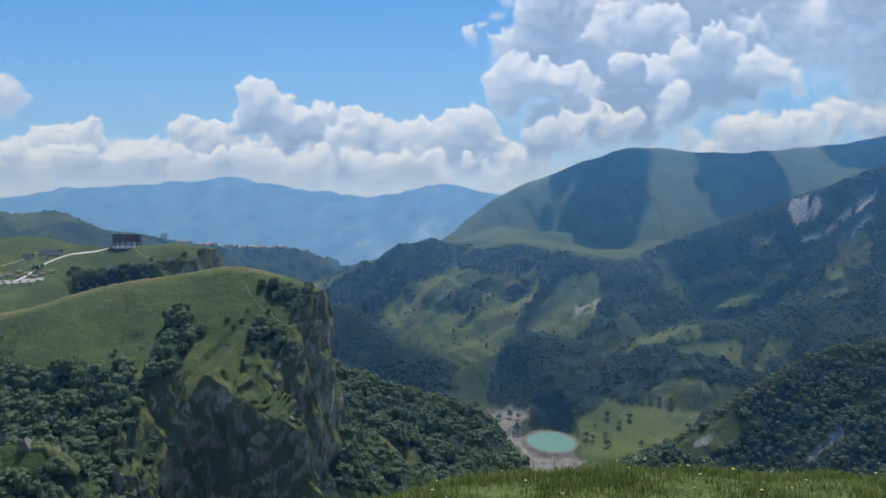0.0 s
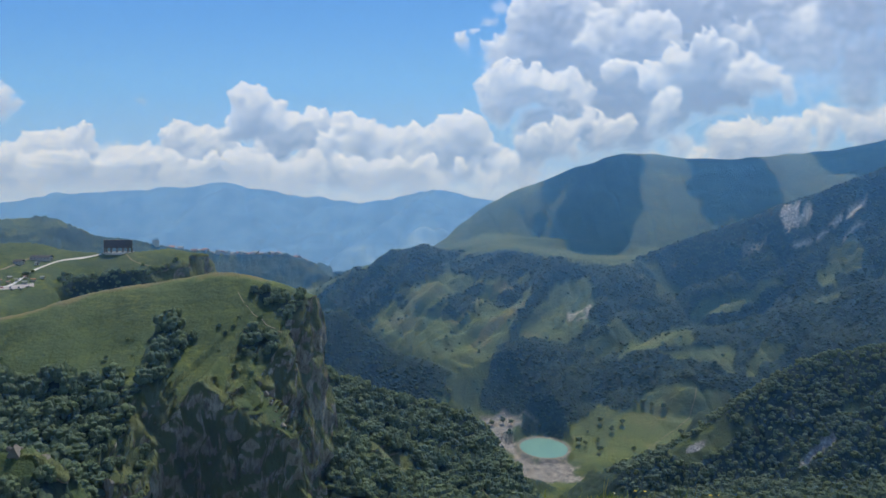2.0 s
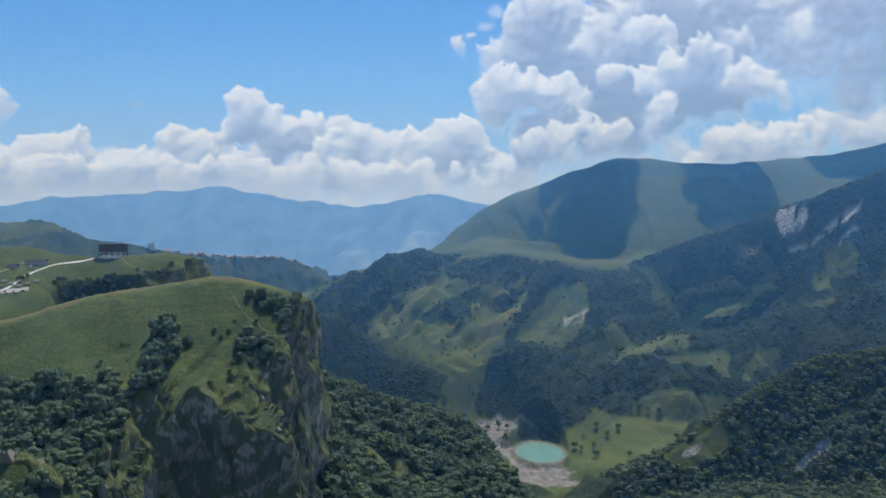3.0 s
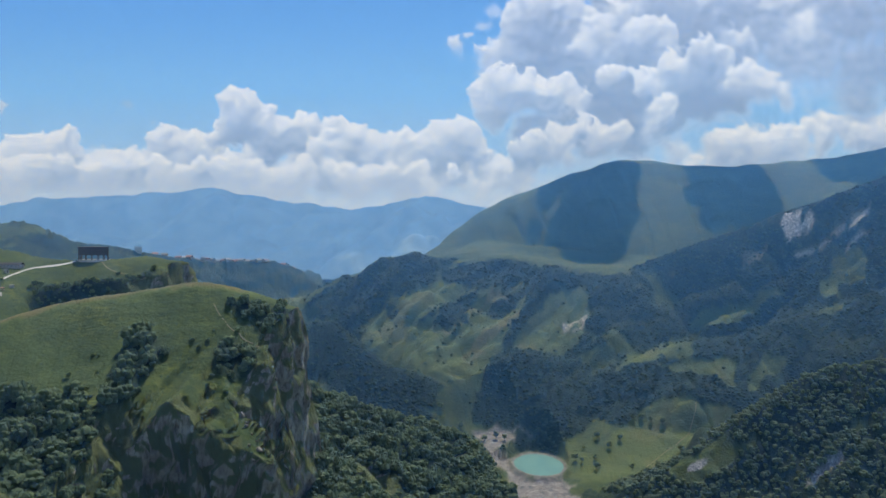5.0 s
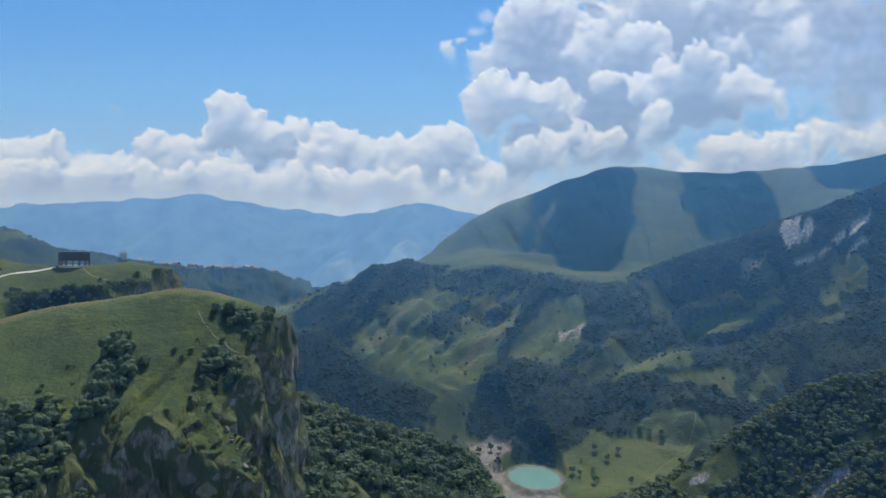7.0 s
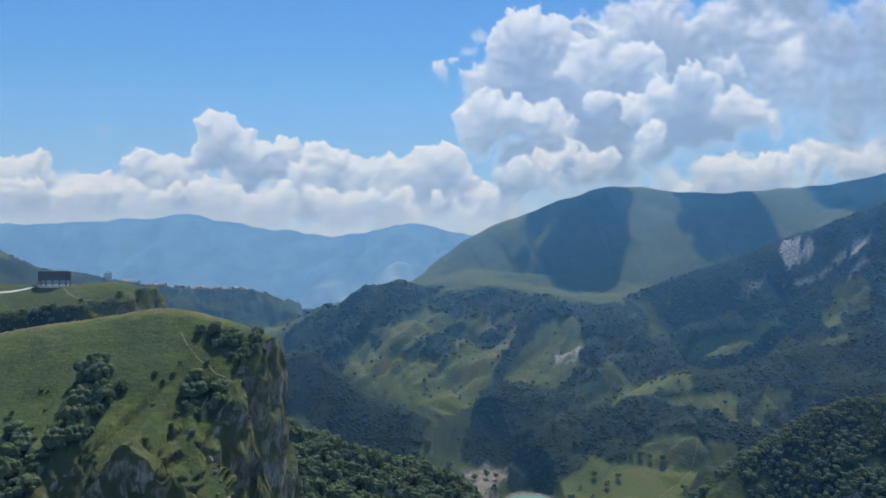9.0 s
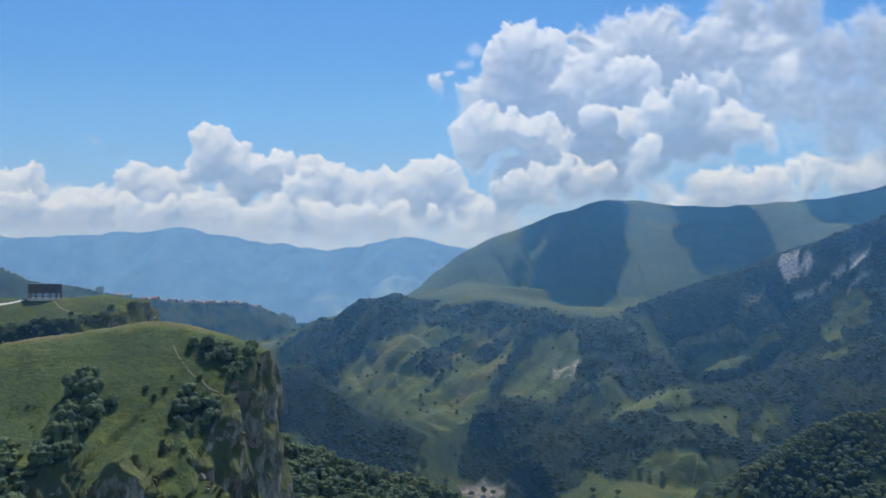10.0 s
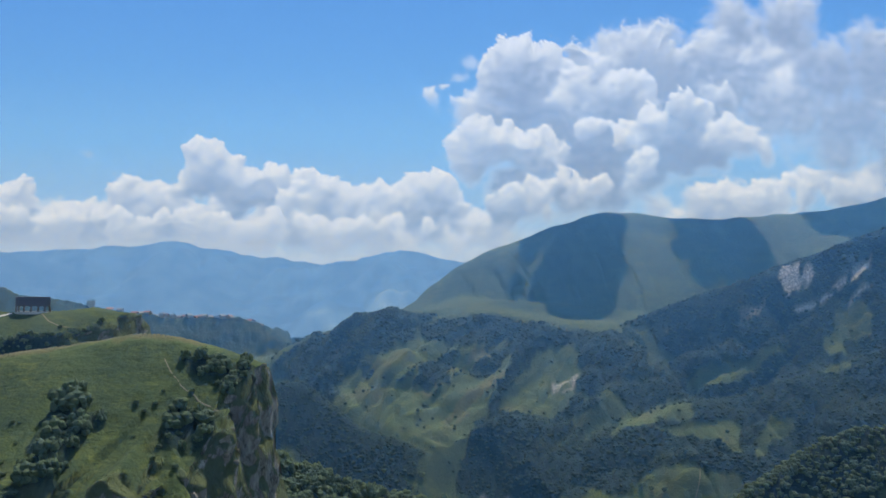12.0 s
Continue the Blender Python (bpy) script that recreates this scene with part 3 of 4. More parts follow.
# ---------------------------------------------------------------- air
def haze(name, label, colour, density, middle, size):
    m = bpy.data.materials.new(name)
    m.use_nodes = True
    t = m.node_tree
    t.nodes.remove(t.nodes["Principled BSDF"])
    v = t.nodes.new("ShaderNodeVolumeScatter")
    v.inputs["Color"].default_value = (*colour, 1)
    v.inputs["Density"].default_value = density
    v.inputs["Anisotropy"].default_value = 0.45
    t.links.new(v.outputs[0], t.nodes["Material Output"].inputs["Volume"])
    b = bmesh.new()
    bmesh.ops.create_cube(b, size=1)
    me = bpy.data.meshes.new(name)
    b.to_mesh(me)
    b.free()
    me.materials.append(m)
    ob = tagged(new(name, me), label, "haze", kind="structure")
    ob.matrix_world = Matrix.LocRotScale(middle, None, size)
    return ob


haze("near_haze", "very thin blue haze in the near air", (0.17, 0.44, 1.0), 0.00008, (0, 80, 250), (5400, 2000, 900))
haze("valley_haze", "thin blue haze hanging in the valley air", (0.13, 0.40, 1.0), 0.00057, (0, 1530, 250), (5400, 898, 900))


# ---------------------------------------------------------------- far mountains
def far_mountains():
    """The distant ranges that close the valley, their blue haze put in as an even glow."""
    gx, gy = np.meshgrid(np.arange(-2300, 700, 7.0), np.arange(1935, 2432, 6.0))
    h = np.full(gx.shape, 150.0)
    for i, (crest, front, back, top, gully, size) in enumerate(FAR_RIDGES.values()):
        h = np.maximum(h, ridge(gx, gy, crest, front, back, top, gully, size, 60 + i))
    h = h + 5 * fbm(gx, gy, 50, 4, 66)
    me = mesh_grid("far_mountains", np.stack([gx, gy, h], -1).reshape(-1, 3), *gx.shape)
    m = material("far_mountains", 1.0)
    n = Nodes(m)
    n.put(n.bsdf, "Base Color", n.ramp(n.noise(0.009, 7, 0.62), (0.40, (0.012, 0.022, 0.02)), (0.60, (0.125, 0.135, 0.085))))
    # blue emission over the whole range stands in for distance haze
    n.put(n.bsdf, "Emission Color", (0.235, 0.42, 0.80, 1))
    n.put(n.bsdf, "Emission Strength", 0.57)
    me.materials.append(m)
    return tagged(new("backdrop", me), "far mountain ranges with pale blue haze put in as glow", "mountains", kind="structure")


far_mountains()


# ---------------------------------------------------------------- sky with clouds
def sky_sheet():
    """A far upright backdrop of blue sky and heaped clouds. u runs to the right and v down, about 1.74 m a step."""
    step = 2.6
    us, vs = np.arange(-340, 1980, step), np.arange(-140, 440, step)
    U, V = np.meshgrid(us, vs)

    def billow(x, y, size, octaves, seed, gain=0.55):
        x, y = x / size, y / size
        out, amp, tot = 0, 1.0, 0
        for o in range(octaves):
            out = out + amp * np.abs(vnoise(x, y, seed + o * 13) * 2 - 1)
            tot += amp
            amp *= gain
            x, y = x * 2.03 + y * 0.4 + 7.3, y * 2.03 - x * 0.4 + 2.9
        return out / tot

    wu, wv = U + 9 * fbm(U, V, 45, 4, 201), V + 9 * fbm(U, V, 45, 4, 202)
    bil = billow(wu, wv, 64, 6, 203, 0.62)
    fine = billow(wu + 300, wv, 20, 4, 207, 0.65)
    cloud, white = np.zeros(U.shape), np.ones(U.shape)

    def lay(puffs, grain=0.75, soft=0.10, floor=None, gloom=0.5, bright=1.0):
        """Lays one cloud before those already there: rounded puffs (u, v, r) heaped together, bright where they face the light above,
        grey inside and towards the foot."""
        nonlocal cloud, white
        thick, edge = np.zeros(U.shape), np.full(U.shape, -9.0)
        for u, v, r in puffs:
            du, dv = (wu - u) / r, (wv - v) / r
            d = 1 - np.hypot(du, np.where(dv > 0, dv * 0.75, dv)) + grain * (0.34 - bil) * min(1.5, 45 / r) + 0.42 * (0.34 - fine)
            edge = np.maximum(edge, d)
            t = r * np.sqrt(np.clip(d, 0, 1.2))
            thick = np.where(t > thick, t, thick) + 0.12 * np.minimum(t, thick)
        relief = thick + 8 * (0.34 - bil) + 2.5 * (0.34 - fine)
        for _ in range(4):
            relief[1:-1, 1:-1] = (relief[1:-1, 1:-1] * 2 + relief[:-2, 1:-1] + relief[2:, 1:-1] + relief[1:-1, :-2] + relief[1:-1, 2:]) / 6
        gv, gu = np.gradient(relief, step)
        lit = (0.15 * gu + 0.9 * gv + 0.5) / np.sqrt(1 + gu * gu + gv * gv)
        foot = floor if floor else max(v for u, v, r in puffs)
        top = min(v - r for u, v, r in puffs)
        low = smooth(top + 0.25 * (foot - top), foot + 20, V)
        passed = np.zeros(U.shape)
        for k in range(1, 10):
            n = int(round(k * 6.5 / step))
            passed[n:, :] += 6.5 * thick[:-n, :] * (1.0 + 1.4 * (0.34 - bil[:-n, :]))
        through_ = np.exp(-passed * gloom / 1150)
        tone = 0.12 + 0.50 * through_ + 0.36 * lit * (0.4 + 0.6 * through_) + 0.12 * smooth(14, 0, thick) - 0.12 * gloom * low
        a = smooth(0, soft + 0.5 * low, edge) * (1 - 0.9 * smooth(foot + 5, foot + 45, V + 20 * (bil - 0.3)))
        white = white * (1 - a) + np.clip(tone * bright, 0, 1) * a
        cloud = 1 - (1 - cloud) * (1 - a)

    def heap(line, drop, count, size, seed, **k):
        r = np.random.RandomState(seed)
        lu, lv = [p[0] for p in line], [p[1] for p in line]
        puffs = []
        for i in range(count):
            u, t = lu[0] + (lu[-1] - lu[0]) * (i + r.rand()) / count, r.rand()
            rad = size * r.uniform(0.6, 1.3) * (0.7 + 0.6 * t)
            puffs.append((u, np.interp(u, lu, lv) + rad * 0.9 + t * drop, rad))
        lay(puffs, **k)

    # band over the far mountains
    lay([(-300 + 62 * i, 292 + 6 * (i % 3), 46) for i in range(21)], soft=0.4, gloom=0.9, floor=330)
    heap([(-320, 300), (-120, 280), (40, 268), (80, 240), (130, 224), (205, 212), (245, 246), (300, 236), (360, 208), (410, 216), (450, 236), (560, 236), (700, 230), (760, 240), (880, 236), (950, 272)], 40, 90, 40, 11, floor=318, gloom=0.75)
    heap([(455, 210), (468, 176), (480, 150), (500, 158), (540, 178), (590, 184), (640, 198)], 40, 34, 27, 21, floor=300, gloom=0.7)
    heap([(620, 214), (660, 198), (705, 196), (740, 226), (790, 210), (850, 202), (885, 226), (945, 268)], 36, 36, 30, 22, floor=315, gloom=0.65)
    heap([(120, 250), (180, 262), (260, 268), (340, 262), (420, 270), (520, 262), (620, 268), (760, 272), (900, 280)], 20, 30, 26, 23, floor=330, gloom=0.5, bright=0.96)
    # low band on the right
    lay([(1200 + 60 * i, 262 - 8 * i + 10 * (i % 2), 40) for i in range(12)], soft=0.4, gloom=0.7, floor=300)
    heap([(1090, 282), (1180, 262), (1240, 246), (1285, 216), (1330, 194), (1385, 214), (1440, 196), (1540, 186), (1700, 175), (1960, 165)], 30, 44, 38, 12, floor=292, gloom=0.55, bright=1.03)
    # veil high on the right
    heap([(1380, -120), (1440, 10), (1500, 40), (1560, 60), (1700, 40), (1960, 0)], 40, 14, 60, 18, soft=0.5, gloom=0.6, floor=190)
    heap([(1120, -60), (1200, -30), (1290, -50), (1370, -30), (1420, -20)], 50, 10, 52, 24, soft=0.35, gloom=0.45, floor=150)
    lay([(1480, 40, 80), (1545, 120, 70), (1570, 20, 90), (1650, 100, 90), (1510, 180, 46), (1420, -40, 70), (1330, -30, 70), (1600, 190, 60)], soft=0.55, gloom=0.6, floor=215)
    # the great heap, back to front
    lay([(1130, 20, 60), (1200, 10, 70), (1290, 18, 62), (1350, 30, 44), (1390, 10, 40)], soft=0.5, gloom=0.45, floor=110)
    lay([(985, 80, 90), (1075, 90, 100), (1010, 150, 95), (1080, 165, 100), (1150, 150, 90), (1060, 225, 70), (1120, 215, 66), (1235, 120, 88), (1260, 160, 56), (1195, 60, 90), (1185, 190, 60), (1290, 110, 60), (975, 235, 60)], grain=0.55, soft=0.16, gloom=1.15, floor=262)
    heap([(905, 70), (920, 26), (950, 2), (985, -30), (1020, -24), (1045, 10), (1062, 50)], 60, 22, 44, 13, floor=150, gloom=0.6)
    heap([(1062, 20), (1090, 6), (1120, 14), (1150, 24), (1180, 40)], 50, 12, 34, 14, floor=150, gloom=0.7)
    heap([(1090, 100), (1115, 118), (1150, 112), (1195, 90), (1205, 120)], 22, 10, 24, 16, floor=215, gloom=0.8)
    heap([(1200, 78), (1235, 66), (1270, 72), (1300, 92)], 46, 9, 36, 28, floor=190, gloom=1.3)
    heap([(1290, 108), (1325, 96), (1350, 104), (1378, 128)], 20, 9, 23, 26, soft=0.25, floor=170, gloom=0.45)
    heap([(868, 150), (885, 128), (915, 122), (960, 118), (1000, 124), (1036, 140)], 28, 24, 28, 15, floor=225, gloom=0.6)
    heap([(1150, 190), (1170, 168), (1195, 150)], 16, 7, 20, 27, soft=0.3, floor=220, gloom=0.7)
    heap([(935, 240), (965, 226), (1010, 236), (1040, 240)], 12, 9, 24, 17, soft=0.3, floor=270, gloom=1.6)
    heap([(988, 228), (1005, 206), (1040, 190), (1075, 196), (1108, 216)], 20, 12, 25, 29, soft=0.2, floor=256, gloom=0.5)
    # single small clouds
    lay([(28, 184, 50), (70, 186, 40), (-20, 180, 56), (102, 190, 18)], soft=0.4, gloom=0.35)
    lay([(842, 86, 22), (830, 80, 15), (858, 72, 14)], soft=0.6, gloom=0.3)
    for u, v, r, k in ((305, 180, 16, 0.3), (878, 52, 20, 0.5), (898, 30, 22, 0.5)):
        a = k * smooth(0, 0.9, 1 - np.hypot(wu - u, (wv - v) * 1.5) / r + 0.8 * (0.34 - fine))
        white = white * (1 - a) + 0.9 * a
        cloud = 1 - (1 - cloud) * (1 - a)
    # the clouds' feet melt into the mist
    melt = 0.8 * smooth(275, 345, V + 12 * fbm(U, V, 90, 3, 205)) * smooth(1250, 950, U)
    white = white * (1 - melt) + 0.66 * melt
    co = np.stack([75.5 + (U - 823.9) * 1.7435, np.full(U.shape, 2440.0), 339.0 - (V - 410.5) * 1.733], -1).reshape(-1, 3)
    me = mesh_grid("sky", co, *U.shape)
    give(me, "cloud", np.maximum(cloud, melt))
    give(me, "tone", white)
    give(me, "up", smooth(360, -120, V))
    m = bpy.data.materials.new("sky_backdrop")
    m.use_nodes = True
    n = Nodes(m)
    n.tree.nodes.remove(n.bsdf)
    blue = n.ramp(n.attr("up"), (0.0, (0.40, 0.58, 0.83)), (0.35, (0.243, 0.475, 0.85)), (0.7, (0.175, 0.395, 0.80)), (1.0, (0.145, 0.355, 0.77)))
    grey = n.ramp(n.attr("tone"), (0.05, (0.29, 0.36, 0.50)), (0.4, (0.42, 0.50, 0.65)), (0.72, (0.62, 0.68, 0.79)), (1.0, (0.88, 0.90, 0.95)))
    e = n.add("ShaderNodeEmission", Color=n.mix(n.attr("cloud"), blue, grey), Strength=SKY_GLOW)
    n.tree.links.new(e.outputs[0], n.out.inputs["Surface"])
    me.materials.append(m)
    return tagged(new("backdrop", me), "blue summer sky with heaped white clouds", "sky", kind="structure")


SKY_GLOW = 0.9
sky_sheet()


# ---------------------------------------------------------------- helpers for things
def mesh_tris(name, co, tri, smooth_faces=True):
    me = bpy.data.meshes.new(name)
    me.vertices.add(len(co))
    me.vertices.foreach_set("co", np.ascontiguousarray(co, np.float32).ravel())
    me.loops.add(tri.size)
    me.loops.foreach_set("vertex_index", np.ascontiguousarray(tri, np.int32).ravel())
    me.polygons.add(len(tri))
    me.polygons.foreach_set("loop_start", np.arange(0, tri.size, 3, dtype=np.int32))
    me.polygons.foreach_set("use_smooth", np.full(len(tri), smooth_faces))
    me.update(calc_edges=True)
    return me


def ball(level):
    b = bmesh.new()
    bmesh.ops.create_icosphere(b, subdivisions=level, radius=1)
    b.verts.ensure_lookup_table()
    co = np.array([v.co[:] for v in b.verts])
    tri = np.array([[v.index for v in f.verts] for f in b.faces])
    b.free()
    return co, tri


def crown_shape(seed, lumps=7, level=2, ragged=0.16):
    """A leafy crown of unit width: overlapping uneven lumps about a middle."""
    r = np.random.RandomState(seed)
    base, faces = ball(level)
    cos, tris = [], []
    for k in range(lumps):
        a = k * 2.4 + r.uniform(0, 0.8)
        spread = 0.0 if k == 0 else r.uniform(0.16, 0.40)
        c = np.array([math.cos(a) * spread, math.sin(a) * spread, r.uniform(0.22, 0.70) if k else 0.62])
        rad = (r.uniform(0.20, 0.32) if k else 0.34) * (7 / lumps) ** 0.35
        wob = 1 + ragged * (r.rand(len(base), 1) * 2 - 1)
        cos.append(base * wob * np.array([1, 1, r.uniform(0.8, 1.15)]) * rad + c)
        tris.append(faces + len(base) * k)
    return np.concatenate(cos), np.concatenate(tris)


def gather(name, shapes, pos, size, tall, seed):
    """One mesh of many crowns: shapes picked at random, set at pos, turned, with width and height."""
    r = np.random.RandomState(seed)
    cos, tris, start = [], [], 0
    pick = r.randint(0, len(shapes), len(pos))
    for k, (co, tri) in enumerate(shapes):
        w = np.where(pick == k)[0]
        if not len(w):
            continue
        a = r.uniform(0, 6.28, len(w))
        c, s_ = np.cos(a)[:, None], np.sin(a)[:, None]
        x = (co[None, :, 0] * c - co[None, :, 1] * s_) * size[w][:, None] + pos[w][:, 0:1]
        y = (co[None, :, 0] * s_ + co[None, :, 1] * c) * size[w][:, None] + pos[w][:, 1:2]
        z = co[None, :, 2] * tall[w][:, None] + pos[w][:, 2:3]
        cos.append(np.stack([x, y, z], -1).reshape(-1, 3))
        tris.append((tri[None] + (np.arange(len(w)) * len(co))[:, None, None]).reshape(-1, 3) + start)
        start += len(w) * len(co)
    return mesh_tris(name, np.concatenate(cos), np.concatenate(tris), False)


def leaf_material(name, dark, light, relief, island=True):
    m = material(name, 0.8)
    n = Nodes(m)
    g = n.add("ShaderNodeNewGeometry")
    rnd = g.outputs["Random Per Island"] if island else n.add("ShaderNodeObjectInfo").outputs["Random"]
    c = n.mix(rnd, dark, light)
    fine = n.noise(0.75, 5, 0.75)
    c = n.mix(n.ramp(fine, (0.40, (0, 0, 0)), (0.68, (0.75, 0.75, 0.75))), c, tuple(v * 0.7 for v in dark))
    n.put(n.bsdf, "Base Color", c)
    n.bump(fine, relief, 1.6)
    n.glow_through(c, 0.42)
    return m


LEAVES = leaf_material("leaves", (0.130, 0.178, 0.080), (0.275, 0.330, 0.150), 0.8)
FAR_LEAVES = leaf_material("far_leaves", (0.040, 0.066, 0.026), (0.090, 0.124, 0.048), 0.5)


def cover_at(x, y):
    h, w = land(x, y)
    e = 1.0
    s = np.hypot(land(x + e, y)[0] - h, land(x, y + e)[0] - h) / e
    return h, w, s, cover(x, y, h, w, s)


def scatter(x0, x1, y0, y1, step, seed):
    r = np.random.RandomState(seed)
    gx, gy = np.meshgrid(np.arange(x0, x1, step), np.arange(y0, y1, step))
    return gx.ravel() + r.uniform(-0.45, 0.45, gx.size) * step, gy.ravel() + r.uniform(-0.45, 0.45, gx.size) * step, r


def wood(name, label, box, step, size, shapes, mat, forms, seed, bias=0.35):
    x, y, r = scatter(*box, step, seed)
    h, w, s, (fo, ro, pa, dr, gr) = cover_at(x, y)
    ok = (fo > r.uniform(bias, 1.0, len(x)))
    ok &= np.isin(w, forms)
    x, y, h = x[ok], y[ok], h[ok]
    sz = size * (0.45 + 0.9 * r.rand(len(x)) ** 1.6 + 0.25 * (fbm(x, y, 30, 2, 71) > 0.2))
    me = gather(name, shapes, np.stack([x, y, h - 0.08 * sz], -1), sz, sz * r.uniform(0.85, 1.35, len(x)) * (0.72 if shapes is FAR_SHAPES else 1.0), seed)
    me.materials.append(mat)
    return tagged(new(name, me), label, "woods", kind="stuff")


NEAR_SHAPES = [crown_shape(k, 24, 1, 0.34) for k in range(6)]
MID_SHAPES = [crown_shape(40 + k, 8, 1, 0.34) for k in range(6)]
FAR_SHAPES = [(ball(1)[0] * (1 + 0.3 * (np.random.RandomState(k).rand(12, 1) * 2 - 1)) * 0.5 + [0, 0, 0.45], ball(1)[1]) for k in range(6)]
ID = {n_: i for i, n_ in enumerate(NAMES)}
wood("hillside_thicket", "dense green shrubs and small trees on the slope", (-420, -90, 440, 720), 6.4, 11.0, NEAR_SHAPES, LEAVES, [50], 301)
wood("cliff_top_thicket", "dark shrubs below the plateau's edge", (-470, -250, 930, 1060), 4.4, 6.0, NEAR_SHAPES, LEAVES, [50], 302)
wood("ravine_wood", "broadleaf wood on the ravine's side", (-130, 130, 690, 930), 7.0, 11.5, NEAR_SHAPES, LEAVES, [ID["left_spur"], -1], 303)
wood("lower_wood", "broadleaf wood on a steep valley side", (230, 700, 900, 1100), 5.4, 7.2, MID_SHAPES, LEAVES, [ID["near_right"], -1], 304)
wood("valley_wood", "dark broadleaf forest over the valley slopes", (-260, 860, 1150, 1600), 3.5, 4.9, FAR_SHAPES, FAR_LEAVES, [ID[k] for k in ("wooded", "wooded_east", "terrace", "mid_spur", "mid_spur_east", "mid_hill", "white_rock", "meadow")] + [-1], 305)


# ---------------------------------------------------------------- pond
def pond():
    b = bmesh.new()
    ring = [b.verts.new((163 + 33.6 * math.cos(a) * (1 + 0.02 * math.sin(3 * a)), 1198 + 59.4 * math.sin(a), 20.1)) for a in np.linspace(0, 2 * math.pi, 96, endpoint=False)]
    b.faces.new(ring)
    me = bpy.data.meshes.new("water")
    b.to_mesh(me)
    b.free()
    m = material("pond_water", 0.12)
    n = Nodes(m)
    n.put(n.bsdf, "Base Color", n.ramp(n.noise(0.05, 3), (0.35, (0.15, 0.29, 0.28)), (0.65, (0.18, 0.33, 0.31))))
    n.put(n.bsdf, "IOR", 1.33)
    n.bump(n.noise(0.8, 3), 0.05, 0.2)
    me.materials.append(m)
    return tagged(new("water", me), "milky turquoise water of a round pond", "pond", kind="structure")


pond()


# ---------------------------------------------------------------- near grass
def grass_blades():
    r = np.random.RandomState(7)
    n_ = 100000
    x, y = r.uniform(-3.6, 8.2, n_), r.uniform(-10.0, -5.9, n_)
    clump = fbm(x, y, 0.55, 3, 401)
    keep = clump + r.uniform(-0.7, 0.9, n_) > -0.15
    x, y, clump = x[keep], y[keep], clump[keep]
    z = land(x, y)[0] - 0.02
    tall = (0.04 + 0.07 * r.rand(len(x)) + 0.07 * np.clip(clump, 0, 1)) * np.where(r.rand(len(x)) < 0.02, 2.2, 1.0)
    a, lean = r.uniform(0, 6.28, len(x)), r.uniform(0.1, 0.75, len(x))
    w = 0.0025 + 0.0035 * r.rand(len(x))
    dx, dy = np.cos(a), np.sin(a)
    sx, sy = -dy * w, dx * w
    pts = []
    for f, g, h in ((0, 1, 0), (0, -1, 0), (0.35, 0.8, 0.6), (0.35, -0.8, 0.6), (1, 0, 1)):
        pts.append(np.stack([x + dx * lean * tall * f + sx * g, y + dy * lean * tall * f + sy * g, z + tall * h * (1 - 0.25 * lean * f)], -1))
    co = np.stack(pts, 1).reshape(-1, 3)
    tri = np.array([[0, 1, 2], [1, 3, 2], [2, 3, 4]])[None] + (np.arange(len(x)) * 5)[:, None, None]
    me = mesh_tris("grass", co, tri.reshape(-1, 3), False)
    m = material("grass_blade", 0.7)
    n = Nodes(m)
    rnd = n.add("ShaderNodeNewGeometry").outputs["Random Per Island"]
    patch = n.noise(1.3, 3)
    c = n.ramp(rnd, (0.0, (0.085, 0.13, 0.022)), (0.55, (0.16, 0.21, 0.045)), (0.85, (0.26, 0.26, 0.08)), (1.0, (0.40, 0.32, 0.14)))
    c = n.mix(n.ramp(patch, (0.45, (0, 0, 0)), (0.65, (0.6, 0.6, 0.6))), c, (0.08, 0.12, 0.026))
    n.put(n.bsdf, "Base Color", c)
    n.glow_through(c, 0.5)
    me.materials.append(m)
    return tagged(new("grass", me), "meadow grass with straw-coloured tips on the near knoll", "grass", kind="stuff")


def wildflowers():
    r = np.random.RandomState(9)
    cos, tris, k = [], [], 0
    for i in range(90):
        x, y = r.uniform(-3, 6.8), r.uniform(-9.6, -6.2)
        z = float(land(np.array([x]), np.array([y]))[0][0])
        h, rad = r.uniform(0.07, 0.17), r.uniform(0.009, 0.016)
        centre = np.array([x, y, z + h])
        ring = [centre + rad * np.array([math.cos(a), math.sin(a), 0.25 + 0.25 * (j % 2)]) for j, a in enumerate(np.linspace(0, 6.283, 10, endpoint=False))]
        cos += [centre, *ring]
        tris += [[k, k + 1 + j, k + 1 + (j + 1) % 10] for j in range(10)]
        k += 11
    me = mesh_tris("wildflowers", np.array(cos), np.array(tris), False)
    m = material("petals", 0.6)
    n = Nodes(m)
    rnd = n.add("ShaderNodeNewGeometry").outputs["Random Per Island"]
    n.put(n.bsdf, "Base Color", n.ramp(rnd, (0.35, (0.75, 0.55, 0.06)), (0.6, (0.80, 0.74, 0.30)), (0.75, (0.80, 0.80, 0.76))))
    me.materials.append(m)
    return tagged(new("wildflowers", me), "small yellow and white meadow flowers in the grass", "flowers", kind="stuff")


grass_blades()
wildflowers()


# ---------------------------------------------------------------- built things
def plain(name, colour, rough=0.8, vary=0.25, scale=0.6):
    m = material(name, rough)
    n = Nodes(m)
    n.put(n.bsdf, "Base Color", n.mix(n.noise(scale, 5, 0.65), tuple(c * (1 - vary) for c in colour), tuple(min(1, c * (1 + vary)) for c in colour)))
    return m


